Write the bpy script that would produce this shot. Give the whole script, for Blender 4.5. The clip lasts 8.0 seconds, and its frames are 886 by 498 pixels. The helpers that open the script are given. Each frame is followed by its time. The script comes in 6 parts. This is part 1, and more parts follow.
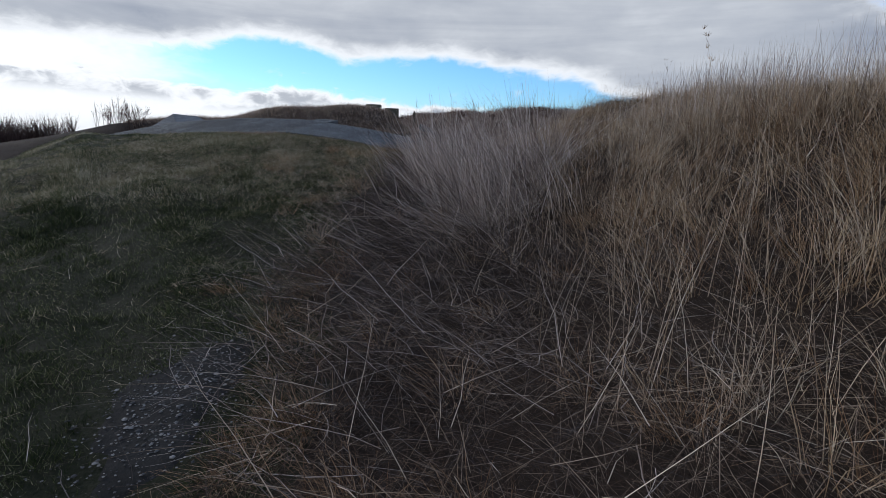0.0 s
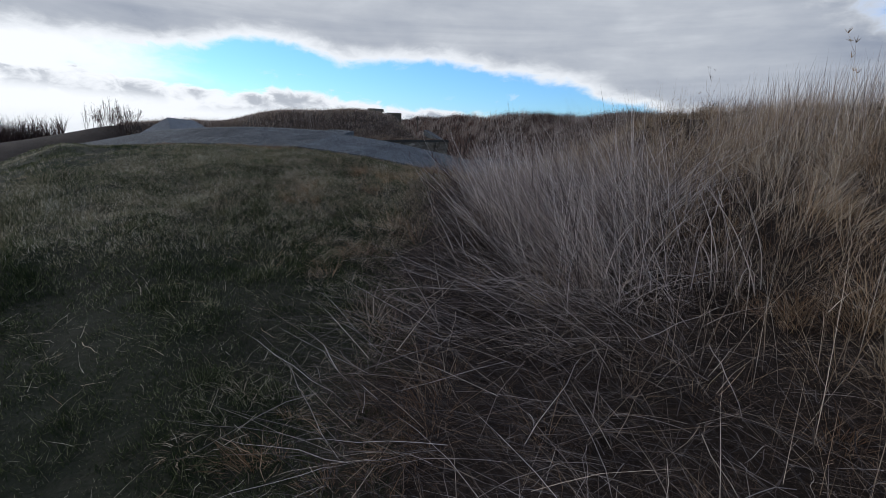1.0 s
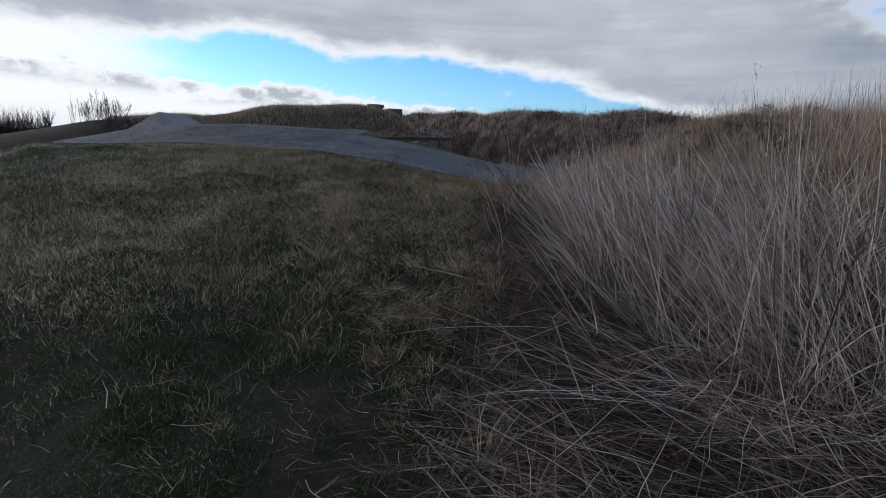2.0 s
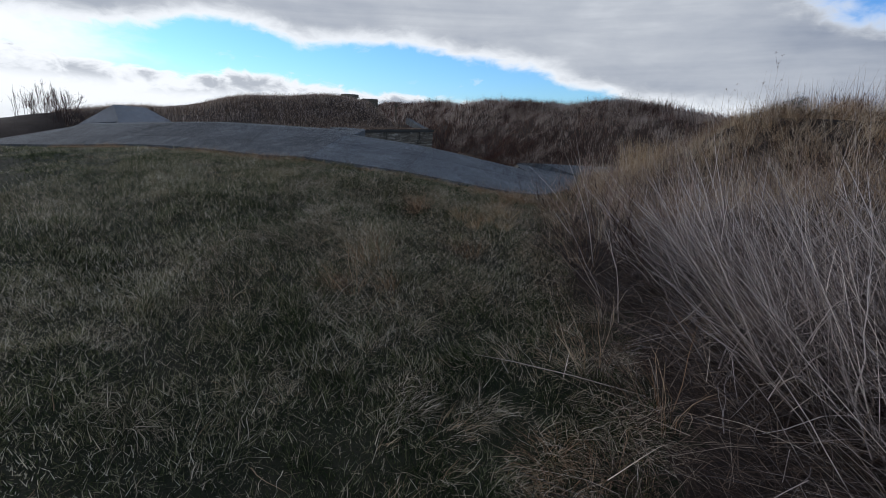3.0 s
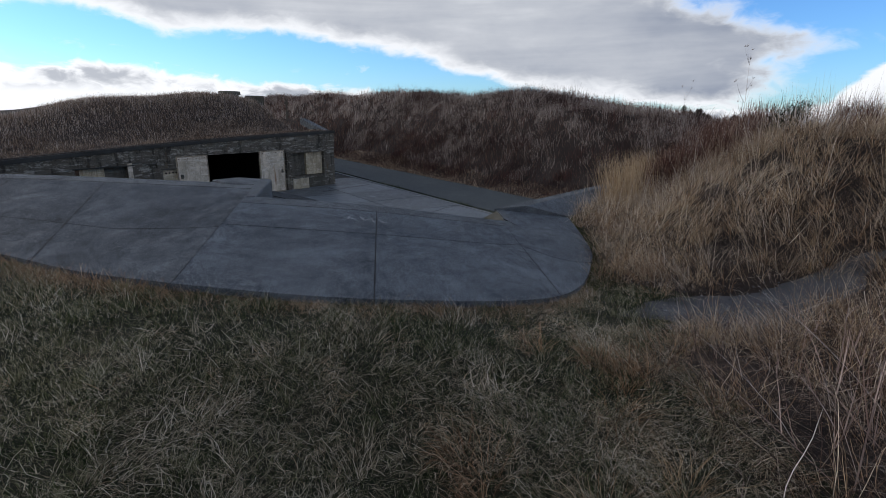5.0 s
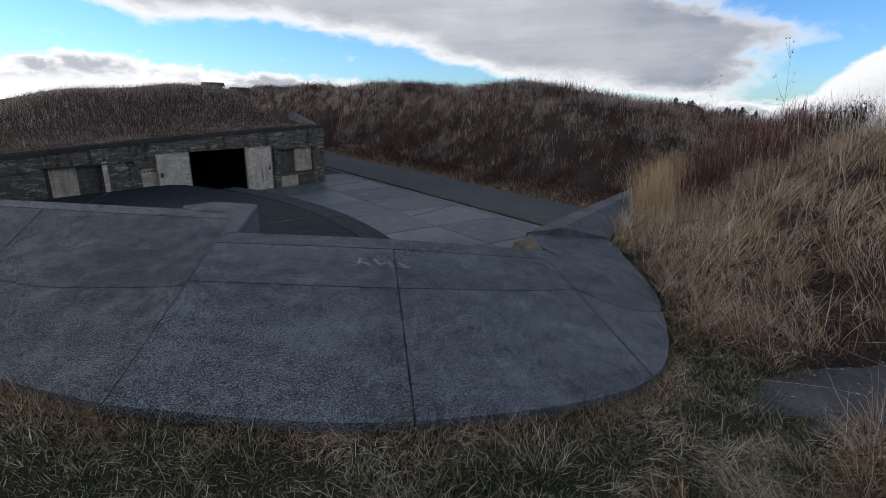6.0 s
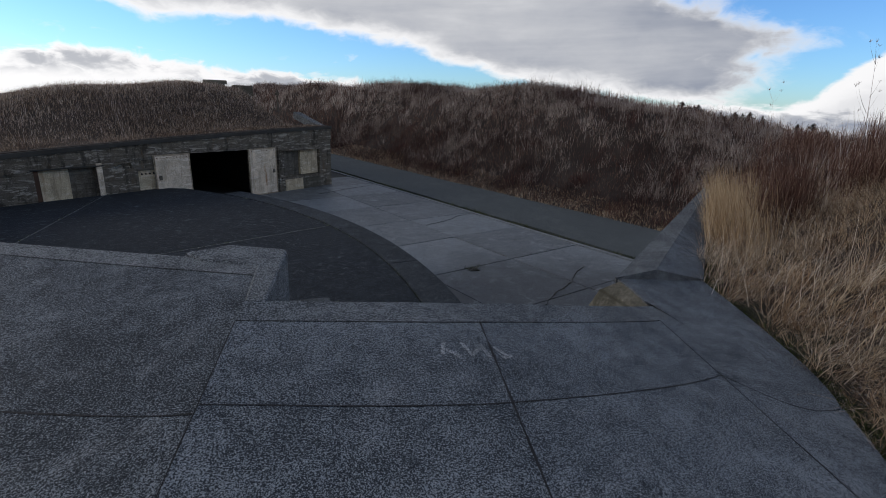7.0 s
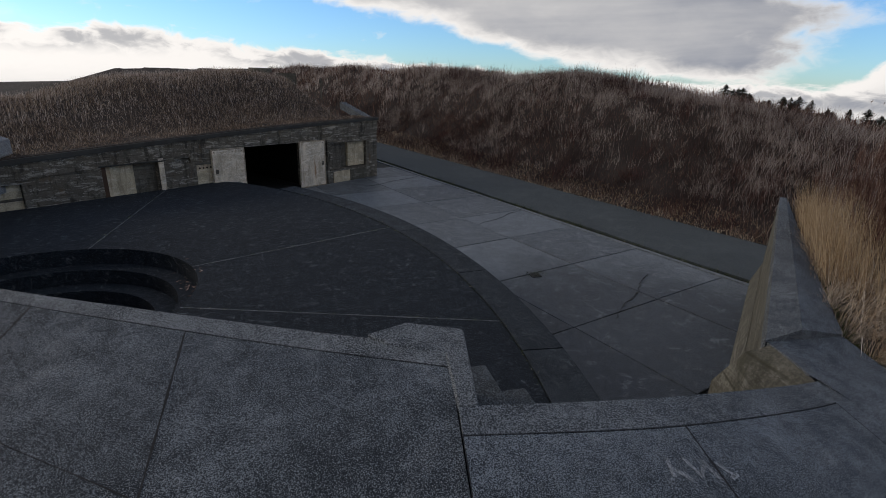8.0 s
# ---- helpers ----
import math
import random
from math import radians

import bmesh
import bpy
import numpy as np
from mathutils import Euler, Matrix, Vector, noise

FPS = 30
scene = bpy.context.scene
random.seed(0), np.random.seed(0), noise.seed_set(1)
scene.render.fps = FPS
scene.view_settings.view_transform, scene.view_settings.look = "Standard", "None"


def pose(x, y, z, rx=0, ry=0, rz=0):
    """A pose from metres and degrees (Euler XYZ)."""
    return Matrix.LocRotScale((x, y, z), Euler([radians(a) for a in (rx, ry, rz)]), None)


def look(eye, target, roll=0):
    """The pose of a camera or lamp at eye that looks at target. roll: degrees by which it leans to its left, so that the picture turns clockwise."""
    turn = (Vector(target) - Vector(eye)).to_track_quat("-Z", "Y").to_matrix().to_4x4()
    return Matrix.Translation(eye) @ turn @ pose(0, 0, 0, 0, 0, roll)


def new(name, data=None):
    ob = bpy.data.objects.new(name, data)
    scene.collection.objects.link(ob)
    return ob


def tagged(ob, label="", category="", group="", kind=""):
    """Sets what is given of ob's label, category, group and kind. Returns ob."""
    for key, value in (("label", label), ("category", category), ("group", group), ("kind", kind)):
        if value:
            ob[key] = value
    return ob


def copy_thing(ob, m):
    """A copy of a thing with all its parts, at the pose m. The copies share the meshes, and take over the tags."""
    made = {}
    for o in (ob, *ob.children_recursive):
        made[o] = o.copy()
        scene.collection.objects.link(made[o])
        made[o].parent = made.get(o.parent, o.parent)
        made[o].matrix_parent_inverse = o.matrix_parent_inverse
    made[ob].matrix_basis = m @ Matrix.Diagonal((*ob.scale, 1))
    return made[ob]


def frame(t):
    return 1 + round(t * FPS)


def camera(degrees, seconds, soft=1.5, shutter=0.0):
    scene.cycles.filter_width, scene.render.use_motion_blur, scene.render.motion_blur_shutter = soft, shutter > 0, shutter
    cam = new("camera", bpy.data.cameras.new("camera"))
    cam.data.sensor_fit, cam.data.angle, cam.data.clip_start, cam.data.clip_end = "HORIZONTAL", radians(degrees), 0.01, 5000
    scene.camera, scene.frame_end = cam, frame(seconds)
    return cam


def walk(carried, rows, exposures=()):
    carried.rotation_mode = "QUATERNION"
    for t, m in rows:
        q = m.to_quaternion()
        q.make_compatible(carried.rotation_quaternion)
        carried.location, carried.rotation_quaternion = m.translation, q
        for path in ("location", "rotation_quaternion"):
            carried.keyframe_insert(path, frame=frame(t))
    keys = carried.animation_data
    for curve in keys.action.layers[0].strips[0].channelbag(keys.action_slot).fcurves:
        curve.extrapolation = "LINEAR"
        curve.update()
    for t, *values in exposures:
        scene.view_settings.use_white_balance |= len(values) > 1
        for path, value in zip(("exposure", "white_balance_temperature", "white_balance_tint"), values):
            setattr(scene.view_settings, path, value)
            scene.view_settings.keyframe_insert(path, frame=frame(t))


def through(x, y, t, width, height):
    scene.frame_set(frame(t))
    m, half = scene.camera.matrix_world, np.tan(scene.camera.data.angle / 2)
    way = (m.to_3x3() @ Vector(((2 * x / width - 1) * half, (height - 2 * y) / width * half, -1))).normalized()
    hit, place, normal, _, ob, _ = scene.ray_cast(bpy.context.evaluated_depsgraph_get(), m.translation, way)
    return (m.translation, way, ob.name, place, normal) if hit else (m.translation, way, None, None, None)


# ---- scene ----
cam = camera(84.0, 8.0, soft=0.85)
PATH = [
    (0.0, -0.101, -0.077, 1.337, 76.49, -2.05, 0.30),
    (0.5, -0.537, 0.723, 1.442, 76.71, -2.51, -0.18),
    (1.0, -0.906, 1.434, 1.538, 76.87, -2.71, -0.24),
    (1.5, -1.209, 2.112, 1.579, 76.84, -2.99, -0.32),
    (3.0, -2.262, 4.179, 1.735, 75.41, -2.93, -4.29),
    (3.5, -2.463, 4.982, 1.869, 75.38, -2.24, -7.28),
    (4.0, -2.690, 5.812, 2.018, 75.27, -1.51, -10.37),
    (4.5, -2.705, 6.658, 2.170, 75.00, -1.13, -14.15),
    (6.0, -2.730, 8.671, 2.445, 73.45, -1.08, -17.85),
    (6.5, -2.801, 9.304, 2.451, 73.45, -1.44, -17.95),
    (7.0, -2.973, 10.039, 2.516, 73.48, -1.89, -17.80),
    (7.5, -3.314, 10.557, 2.634, 71.88, -1.86, -17.33),
    (8.0, -3.917, 10.612, 3.103, 71.13, -2.05, -14.69),
]
walk(cam, [(t, pose(x, y, z, rx, ry, rz)) for t, x, y, z, rx, ry, rz in PATH], exposures=[(0.0, 0.06, 6150, 10), (1.5, -0.02, 6150, 10), (3.0, 0.02, 6150, 10), (4.5, 0.12, 6250, 11), (6.5, 0.12, 6450, 11), (7.5, 0.0, 6700, 12), (8.0, 0.0, 6900, 12)])

# ---- sky and sun ----
SUN_AZ, SUN_EL = -58.0, 20.0
sun_way = Vector((math.sin(radians(SUN_AZ)) * math.cos(radians(SUN_EL)), math.cos(radians(SUN_AZ)) * math.cos(radians(SUN_EL)), math.sin(radians(SUN_EL))))


class Nodes:
    """Short way to write node trees."""

    def __init__(self, tree):
        self.tree = tree
        tree.nodes.clear()

    def add(self, kind, inputs=()):
        n = self.tree.nodes.new(kind)
        if kind == "ShaderNodeMapRange":
            n.interpolation_type = "SMOOTHSTEP"
        if kind == "ShaderNodeMix":
            n.data_type = "RGBA"
        for k, v in dict(inputs).items():
            if isinstance(v, bpy.types.NodeSocket):
                self.tree.links.new(v, n.inputs[k])
            else:
                n.inputs[k].default_value = v
        return n

    def math(self, op, a, b=0.0, c=0.0, clamp=False):
        n = self.add("ShaderNodeMath", {0: a, 1: b, 2: c})
        n.operation, n.use_clamp = op, clamp
        return n.outputs[0]

    def smooth(self, v, lo, hi, a=0.0, b=1.0):
        return self.add("ShaderNodeMapRange", {0: v, 1: lo, 2: hi, 3: a, 4: b}).outputs[0]

    def mix(self, f, a, b, blend="MIX"):
        n = self.add("ShaderNodeMix", {0: f, 6: a, 7: b})
        n.blend_type = blend
        return n.outputs[2]

    def noise(self, vec, scale, detail=4.0, rough=0.55, dist=0.0):
        return self.add("ShaderNodeTexNoise", {"Vector": vec, "Scale": scale, "Detail": detail, "Roughness": rough, "Distortion": dist}).outputs[0]

    def curve(self, v, lo, hi, scale, points):
        """A value read off a smooth curve over lo to hi; its heights lie between 0 and scale."""
        n = self.add("ShaderNodeFloatCurve", {"Value": self.math("DIVIDE", self.math("SUBTRACT", v, lo), hi - lo)})
        c = n.mapping.curves[0].points
        while len(c) < len(points):
            c.new(0.5, 0.5)
        for k, (a, b) in enumerate(points):
            c[k].location = ((a - lo) / (hi - lo), b / scale)
        n.mapping.update()
        return self.math("MULTIPLY", n.outputs[0], scale)

    def ramp(self, v, stops):
        n = self.add("ShaderNodeValToRGB", {0: v})
        e = n.color_ramp.elements
        while len(e) < len(stops):
            e.new(0.5)
        for i, (p, c) in enumerate(stops):
            e[i].position, e[i].color = p, (*c, 1)
        return n.outputs[0]


def build_world():
    world = bpy.data.worlds.new("sky")
    scene.world = world
    world.use_nodes = True
    g = Nodes(world.node_tree)
    way = g.add("ShaderNodeTexCoord").outputs["Generated"]
    x, y, z = g.add("ShaderNodeSeparateXYZ", {0: way}).outputs
    az = g.math("MULTIPLY", g.math("ARCTAN2", x, y), 57.2958)
    el = g.math("MULTIPLY", g.math("ARCSINE", z), 57.2958)

    def field(sx, sy, seed, detail, rough, dist=0.2):
        """Cloud noise round zero, in degrees along and above the horizon."""
        v = g.add("ShaderNodeCombineXYZ", {0: g.math("MULTIPLY", az, sx), 1: g.math("MULTIPLY", el, sy), 2: seed}).outputs[0]
        return g.math("SUBTRACT", g.noise(v, 1.0, detail, rough, dist), 0.5)

    def add(*terms):
        """Sum of value and weight pairs."""
        total = 0.0
        for v, w in terms:
            total = g.math("MULTIPLY_ADD", v, w, total)
        return total

    broad, fine, puff = field(0.05, 0.12, 3.1, 4.0, 0.5), field(0.15, 0.34, 7.7, 6.0, 0.55), field(0.42, 0.80, 1.3, 6.0, 0.55, 0.5)
    streak = field(0.035, 0.36, 5.2, 6.0, 0.55, 0.6)
    up = g.add("ShaderNodeCombineXYZ", {0: x, 1: y, 2: g.math("MAXIMUM", z, 0.015)}).outputs[0]
    tex = g.add("ShaderNodeTexSky", {0: up})
    tex.sky_type, tex.sun_disc, tex.sun_elevation, tex.sun_rotation = "NISHITA", False, radians(SUN_EL), radians(SUN_AZ)
    tex.air_density, tex.dust_density, tex.ozone_density = 1.0, 0.2, 3.0
    sky = g.mix(1.0, tex.outputs[0], (0.085, 0.125, 0.175, 1), "MULTIPLY")
    # the long cloud deck: its lower edge, over the compass, and its ragged right end
    edge = g.curve(az, -60, 60, 16.0, ((-60, 6.5), (-34, 6.3), (-26, 6.9), (-19, 8.2), (-14, 7.6), (-9, 6.8), (-2, 7.2), (6, 6.5), (13, 5.6), (19, 4.0), (25, 2.5), (32, 1.6), (40, 0.6), (60, 0.2)))
    above = add((el, 1.0), (edge, -1.0), (fine, 2.2), (puff, 1.9), (broad, 1.0))
    end = g.curve(el, 0, 16, 60.0, ((0, 48), (1.5, 49), (3.5, 51), (5, 51), (6.3, 54), (7.6, 52), (9, 46.5), (11, 43), (16, 40)))
    inside = add((end, 1.0), (az, -1.0), (fine, 9.0), (puff, 8.0))
    deck = g.math("MULTIPLY", g.smooth(above, -0.35, 0.8), g.math("MAXIMUM", g.smooth(inside, -1.6, 5.0), g.smooth(el, 14, 24)))
    # a second bank beyond the gap
    bank_edge = g.curve(az, 40, 75, 16.0, ((40, 0.3), (50, 0.8), (53, 1.8), (55, 3.6), (58, 5.4), (61, 6.6), (75, 8)))
    under_bank = add((bank_edge, 1.0), (el, -1.0), (fine, 2.6), (puff, 2.2))
    bank = g.smooth(under_bank, -0.1, 0.7)
    # cumulus low over the horizon, and the white glare round the sun
    top = g.curve(az, -60, 60, 16.0, ((-60, 4.5), (-30, 4.2), (-25, 3.6), (-17, 3.8), (-10, 3.7), (-5, 2.9), (4, 2.5), (12, 1.9), (20, 1.5), (30, 1.2), (60, 0.8)))
    below = add((top, 1.0), (el, -1.0), (fine, 1.5), (puff, 2.4))
    low = g.smooth(below, -0.12, 0.55)
    glare = g.smooth(add((az, 1.0), (fine, 14.0), (puff, 5.0), (el, -0.5)), -38.0, -27.0, 1.0, 0.0)
    wisps = g.math("MULTIPLY", g.smooth(add((puff, 1.0), (fine, 0.6)), 0.17, 0.30), g.smooth(az, 8, 16, 0.25, 0.75))
    cover = g.math("MAXIMUM", g.math("MAXIMUM", deck, low), g.math("MAXIMUM", bank, g.math("MAXIMUM", glare, wisps)))
    cover = g.math("MULTIPLY", cover, g.smooth(el, 14, 42, 1.0, 0.76))
    # cloud light: white edges, grey bellies, bluer and darker away from the sun
    depth = g.math("MULTIPLY", g.smooth(above, 0.1, 2.6), g.smooth(inside, 0.0, 7.0))
    sunward = g.smooth(az, -50, 10, 1.0, 0.0)
    deep = add((depth, 0.31), (g.math("MULTIPLY", depth, streak), 0.34), (g.math("MULTIPLY", depth, broad), 0.30), (g.math("MULTIPLY", depth, g.smooth(az, 18, 42)), 0.14), (g.math("MULTIPLY", depth, fine), 0.22))
    belly = g.math("MULTIPLY", g.smooth(below, 0.35, 1.2), g.smooth(below, 1.7, 2.8, 1.0, 0.0))
    belly = g.math("MULTIPLY", belly, g.smooth(add((broad, 0.6), (fine, 0.9), (puff, 0.9)), -0.22, 0.14))
    spots = g.math("MULTIPLY", g.math("MULTIPLY", glare, g.smooth(add((puff, 1.0), (fine, 0.5)), 0.16, 0.28)), g.smooth(el, 1, 7, 1.0, 0.3))
    tone = add((0.90, 1.0), (deep, -1.0), (belly, -0.38), (spots, -0.22), (g.math("MULTIPLY", sunward, g.math("SUBTRACT", 1.0, depth)), 0.12), (g.math("MULTIPLY", bank, g.smooth(under_bank, 1.0, 4.0)), -0.14))
    tone = g.math("MULTIPLY", tone, g.smooth(el, 13, 38, 1.0, 0.56))
    col = g.ramp(tone, [(0.0, (0.02, 0.028, 0.045)), (0.35, (0.25, 0.285, 0.36)), (0.6, (0.52, 0.54, 0.575)), (0.85, (0.86, 0.87, 0.88)), (1.0, (1.0, 1.0, 1.0))])
    out = g.mix(cover, sky, col)
    bg = g.add("ShaderNodeBackground", {0: out, 1: 1.0})
    g.add("ShaderNodeOutputWorld", {0: bg.outputs[0]})


build_world()
sun = new("sun", bpy.data.lights.new("sun", "SUN"))
sun.data.energy, sun.data.angle, sun.data.color = 1.25, radians(22), (1.0, 0.93, 0.85)
sun.matrix_world = look(sun_way * 50, (0, 0, 0))

# ---- materials ----
def surface(name, stops, scale, fine=60.0, rough=0.9, bump=0.3, bump_scale=40.0, spot=0.0, stain=None, island=0.0, obj=0.0, streak=None, distance=0.01):
    """A weathered surface: broad colour from a ramp, grain, speckles, stains and relief, all in metres."""
    m = bpy.data.materials.new(name)
    m.use_nodes = True
    g = Nodes(m.node_tree)
    geo = g.add("ShaderNodeNewGeometry")
    pos = geo.outputs["Position"]
    if streak:
        pos_s = g.add("ShaderNodeMapping", {0: pos, 3: streak}).outputs[0]
    else:
        pos_s = pos
    broad = g.noise(pos_s, scale, 6.0, 0.6)
    grain = g.noise(pos, fine, 3.0, 0.7)
    v = g.math("ADD", g.math("MULTIPLY", broad, 0.72), g.math("MULTIPLY", grain, 0.28))
    if island:
        v = g.math("ADD", v, g.math("MULTIPLY", g.math("SUBTRACT", geo.outputs["Random Per Island"], 0.5), island))
    if obj:
        rnd = g.add("ShaderNodeObjectInfo").outputs["Random"]
        v = g.math("ADD", v, g.math("MULTIPLY", g.math("SUBTRACT", rnd, 0.5), obj))
    col = g.ramp(v, stops)
    if spot:
        cell = g.add("ShaderNodeTexVoronoi", {"Vector": pos, "Scale": 105.0})
        tone = g.add("ShaderNodeSeparateColor", {0: cell.outputs["Color"]}).outputs[0]
        pick = g.math("MULTIPLY", g.smooth(tone, 0.42, 0.62), g.smooth(cell.outputs["Distance"], 0.25, 0.5, 1.0, 0.0))
        pick = g.math("MULTIPLY", pick, g.smooth(g.noise(pos, 14.0, 3.0), 0.36, 0.56, 0.25, 1.0))
        col = g.mix(g.math("MULTIPLY", pick, spot), col, (0.40, 0.405, 0.41, 1))
        pick2 = g.math("MULTIPLY", g.smooth(tone, 0.26, 0.36, 1.0, 0.0), g.smooth(cell.outputs["Distance"], 0.25, 0.45, 1.0, 0.0))
        col = g.mix(g.math("MULTIPLY", pick2, spot * 0.8), col, (0.03, 0.03, 0.032, 1))
    if stain:
        s = g.smooth(g.noise(pos_s, stain[1], 7.0, 0.65), stain[2], stain[3])
        col = g.mix(g.math("MULTIPLY", s, stain[4]), col, (*stain[0], 1))
    bs = g.add("ShaderNodeBsdfPrincipled", {"Base Color": col, "Roughness": rough})
    bs.inputs["Specular IOR Level"].default_value = 0.3
    if bump:
        h = g.math("ADD", g.noise(pos, bump_scale, 5.0, 0.65), g.math("MULTIPLY", broad, 0.6))
        g.tree.links.new(g.add("ShaderNodeBump", {"Strength": bump, "Distance": distance, "Height": h}).outputs[0], bs.inputs["Normal"])
    g.add("ShaderNodeOutputMaterial", {0: bs.outputs[0]})
    return m


def blade_mat(name, stops, rough=0.75, patch=0.6, through=0.38):
    """Leaves and stalks: each its own tone, with patches over the ground."""
    m = bpy.data.materials.new(name)
    m.use_nodes = True
    g = Nodes(m.node_tree)
    geo = g.add("ShaderNodeNewGeometry")
    n = g.noise(geo.outputs["Position"], patch, 3.0, 0.5)
    v = g.math("ADD", g.math("MULTIPLY", g.math("POWER", geo.outputs["Random Per Island"], 1.5), 0.85), g.math("MULTIPLY", g.math("SUBTRACT", n, 0.3), 0.9))
    col = g.ramp(g.math("SUBTRACT", v, 0.1), stops)
    d = g.add("ShaderNodeBsdfPrincipled", {"Base Color": col, "Roughness": rough})
    d.inputs["Specular IOR Level"].default_value = 0.25
    t = g.add("ShaderNodeBsdfTranslucent", {0: col})
    s = g.add("ShaderNodeMixShader", {0: through, 1: d.outputs[0], 2: t.outputs[0]})
    g.add("ShaderNodeOutputMaterial", {0: s.outputs[0]})
    return m


def pebbled(name, dark, light, dust, rough=0.85, spec=0.3, size=122.0, cover=(0.462, 0.598), broad=1.1, dusty=0.5, obj=0.3, bump=0.5, dots=0.6, damp=None):
    """Old concrete worn down to its sand and pebbles: light flecks in a dark paste, with dusty and dark clouds."""
    m = bpy.data.materials.new(name)
    m.use_nodes = True
    g = Nodes(m.node_tree)
    pos = g.add("ShaderNodeNewGeometry").outputs["Position"]
    coarse = g.noise(pos, size * 0.8, 3.0, 0.65, 0.2)
    grit = g.math("ADD", g.math("MULTIPLY", coarse, 0.7), g.math("MULTIPLY", g.noise(pos, size * 2.0, 2.0, 0.6), 0.3))
    cloud = g.noise(pos, broad, 6.0, 0.62)
    mid = g.noise(pos, broad * 6.5, 5.0, 0.65)
    amount = g.math("ADD", g.math("MULTIPLY", g.math("SUBTRACT", cloud, 0.5), 0.13), g.math("MULTIPLY", g.math("SUBTRACT", mid, 0.5), 0.13))
    amount = g.math("ADD", amount, g.math("MULTIPLY", g.math("SUBTRACT", g.add("ShaderNodeObjectInfo").outputs["Random"], 0.5), 0.06 * obj))
    fleck = g.smooth(g.math("ADD", grit, amount), cover[0], cover[1])
    col = g.mix(fleck, (*dark, 1), (*light, 1))
    cell = g.add("ShaderNodeTexVoronoi", {"Vector": pos, "Scale": 95.0})
    tone = g.add("ShaderNodeSeparateColor", {0: cell.outputs["Color"]}).outputs[0]
    dot = g.math("MULTIPLY", g.smooth(tone, 0.84, 0.90), g.smooth(cell.outputs["Distance"], 0.22, 0.40, 1.0, 0.0))
    col = g.mix(g.math("MULTIPLY", dot, dots), col, (*dust, 1))
    smear = g.math("MULTIPLY", g.smooth(g.noise(pos, broad * 1.9, 8.0, 0.68, 0.6), 0.54, 0.74), g.smooth(grit, 0.35, 0.6))
    col = g.mix(g.math("MULTIPLY", smear, dusty), col, (*dust, 1))
    if damp:
        # an old puddle stain round one low spot
        gap = g.add("ShaderNodeVectorMath", {0: pos, 1: damp[:3]})
        gap.operation = "DISTANCE"
        reach = g.math("ADD", gap.outputs["Value"], g.math("MULTIPLY", g.math("SUBTRACT", g.noise(pos, 0.6, 7.0, 0.65, 0.8), 0.5), 5.0))
        wet = g.smooth(reach, damp[3] * 0.6, damp[3] * 1.3, 0.8, 0.0)
        col = g.mix(wet, col, g.mix(1.0, col, (0.17, 0.19, 0.22, 1), "MULTIPLY"))
        scuff = g.smooth(g.noise(pos, 2.6, 9.0, 0.74, 0.6), 0.54, 0.70, 0.0, 0.30)
        col = g.mix(scuff, col, (*dust, 1))
    bs = g.add("ShaderNodeBsdfPrincipled", {"Base Color": col, "Roughness": rough})
    bs.inputs["Specular IOR Level"].default_value = spec
    g.tree.links.new(g.add("ShaderNodeBump", {"Strength": bump, "Distance": 0.008, "Height": grit}).outputs[0], bs.inputs["Normal"])
    g.add("ShaderNodeOutputMaterial", {0: bs.outputs[0]})
    return m


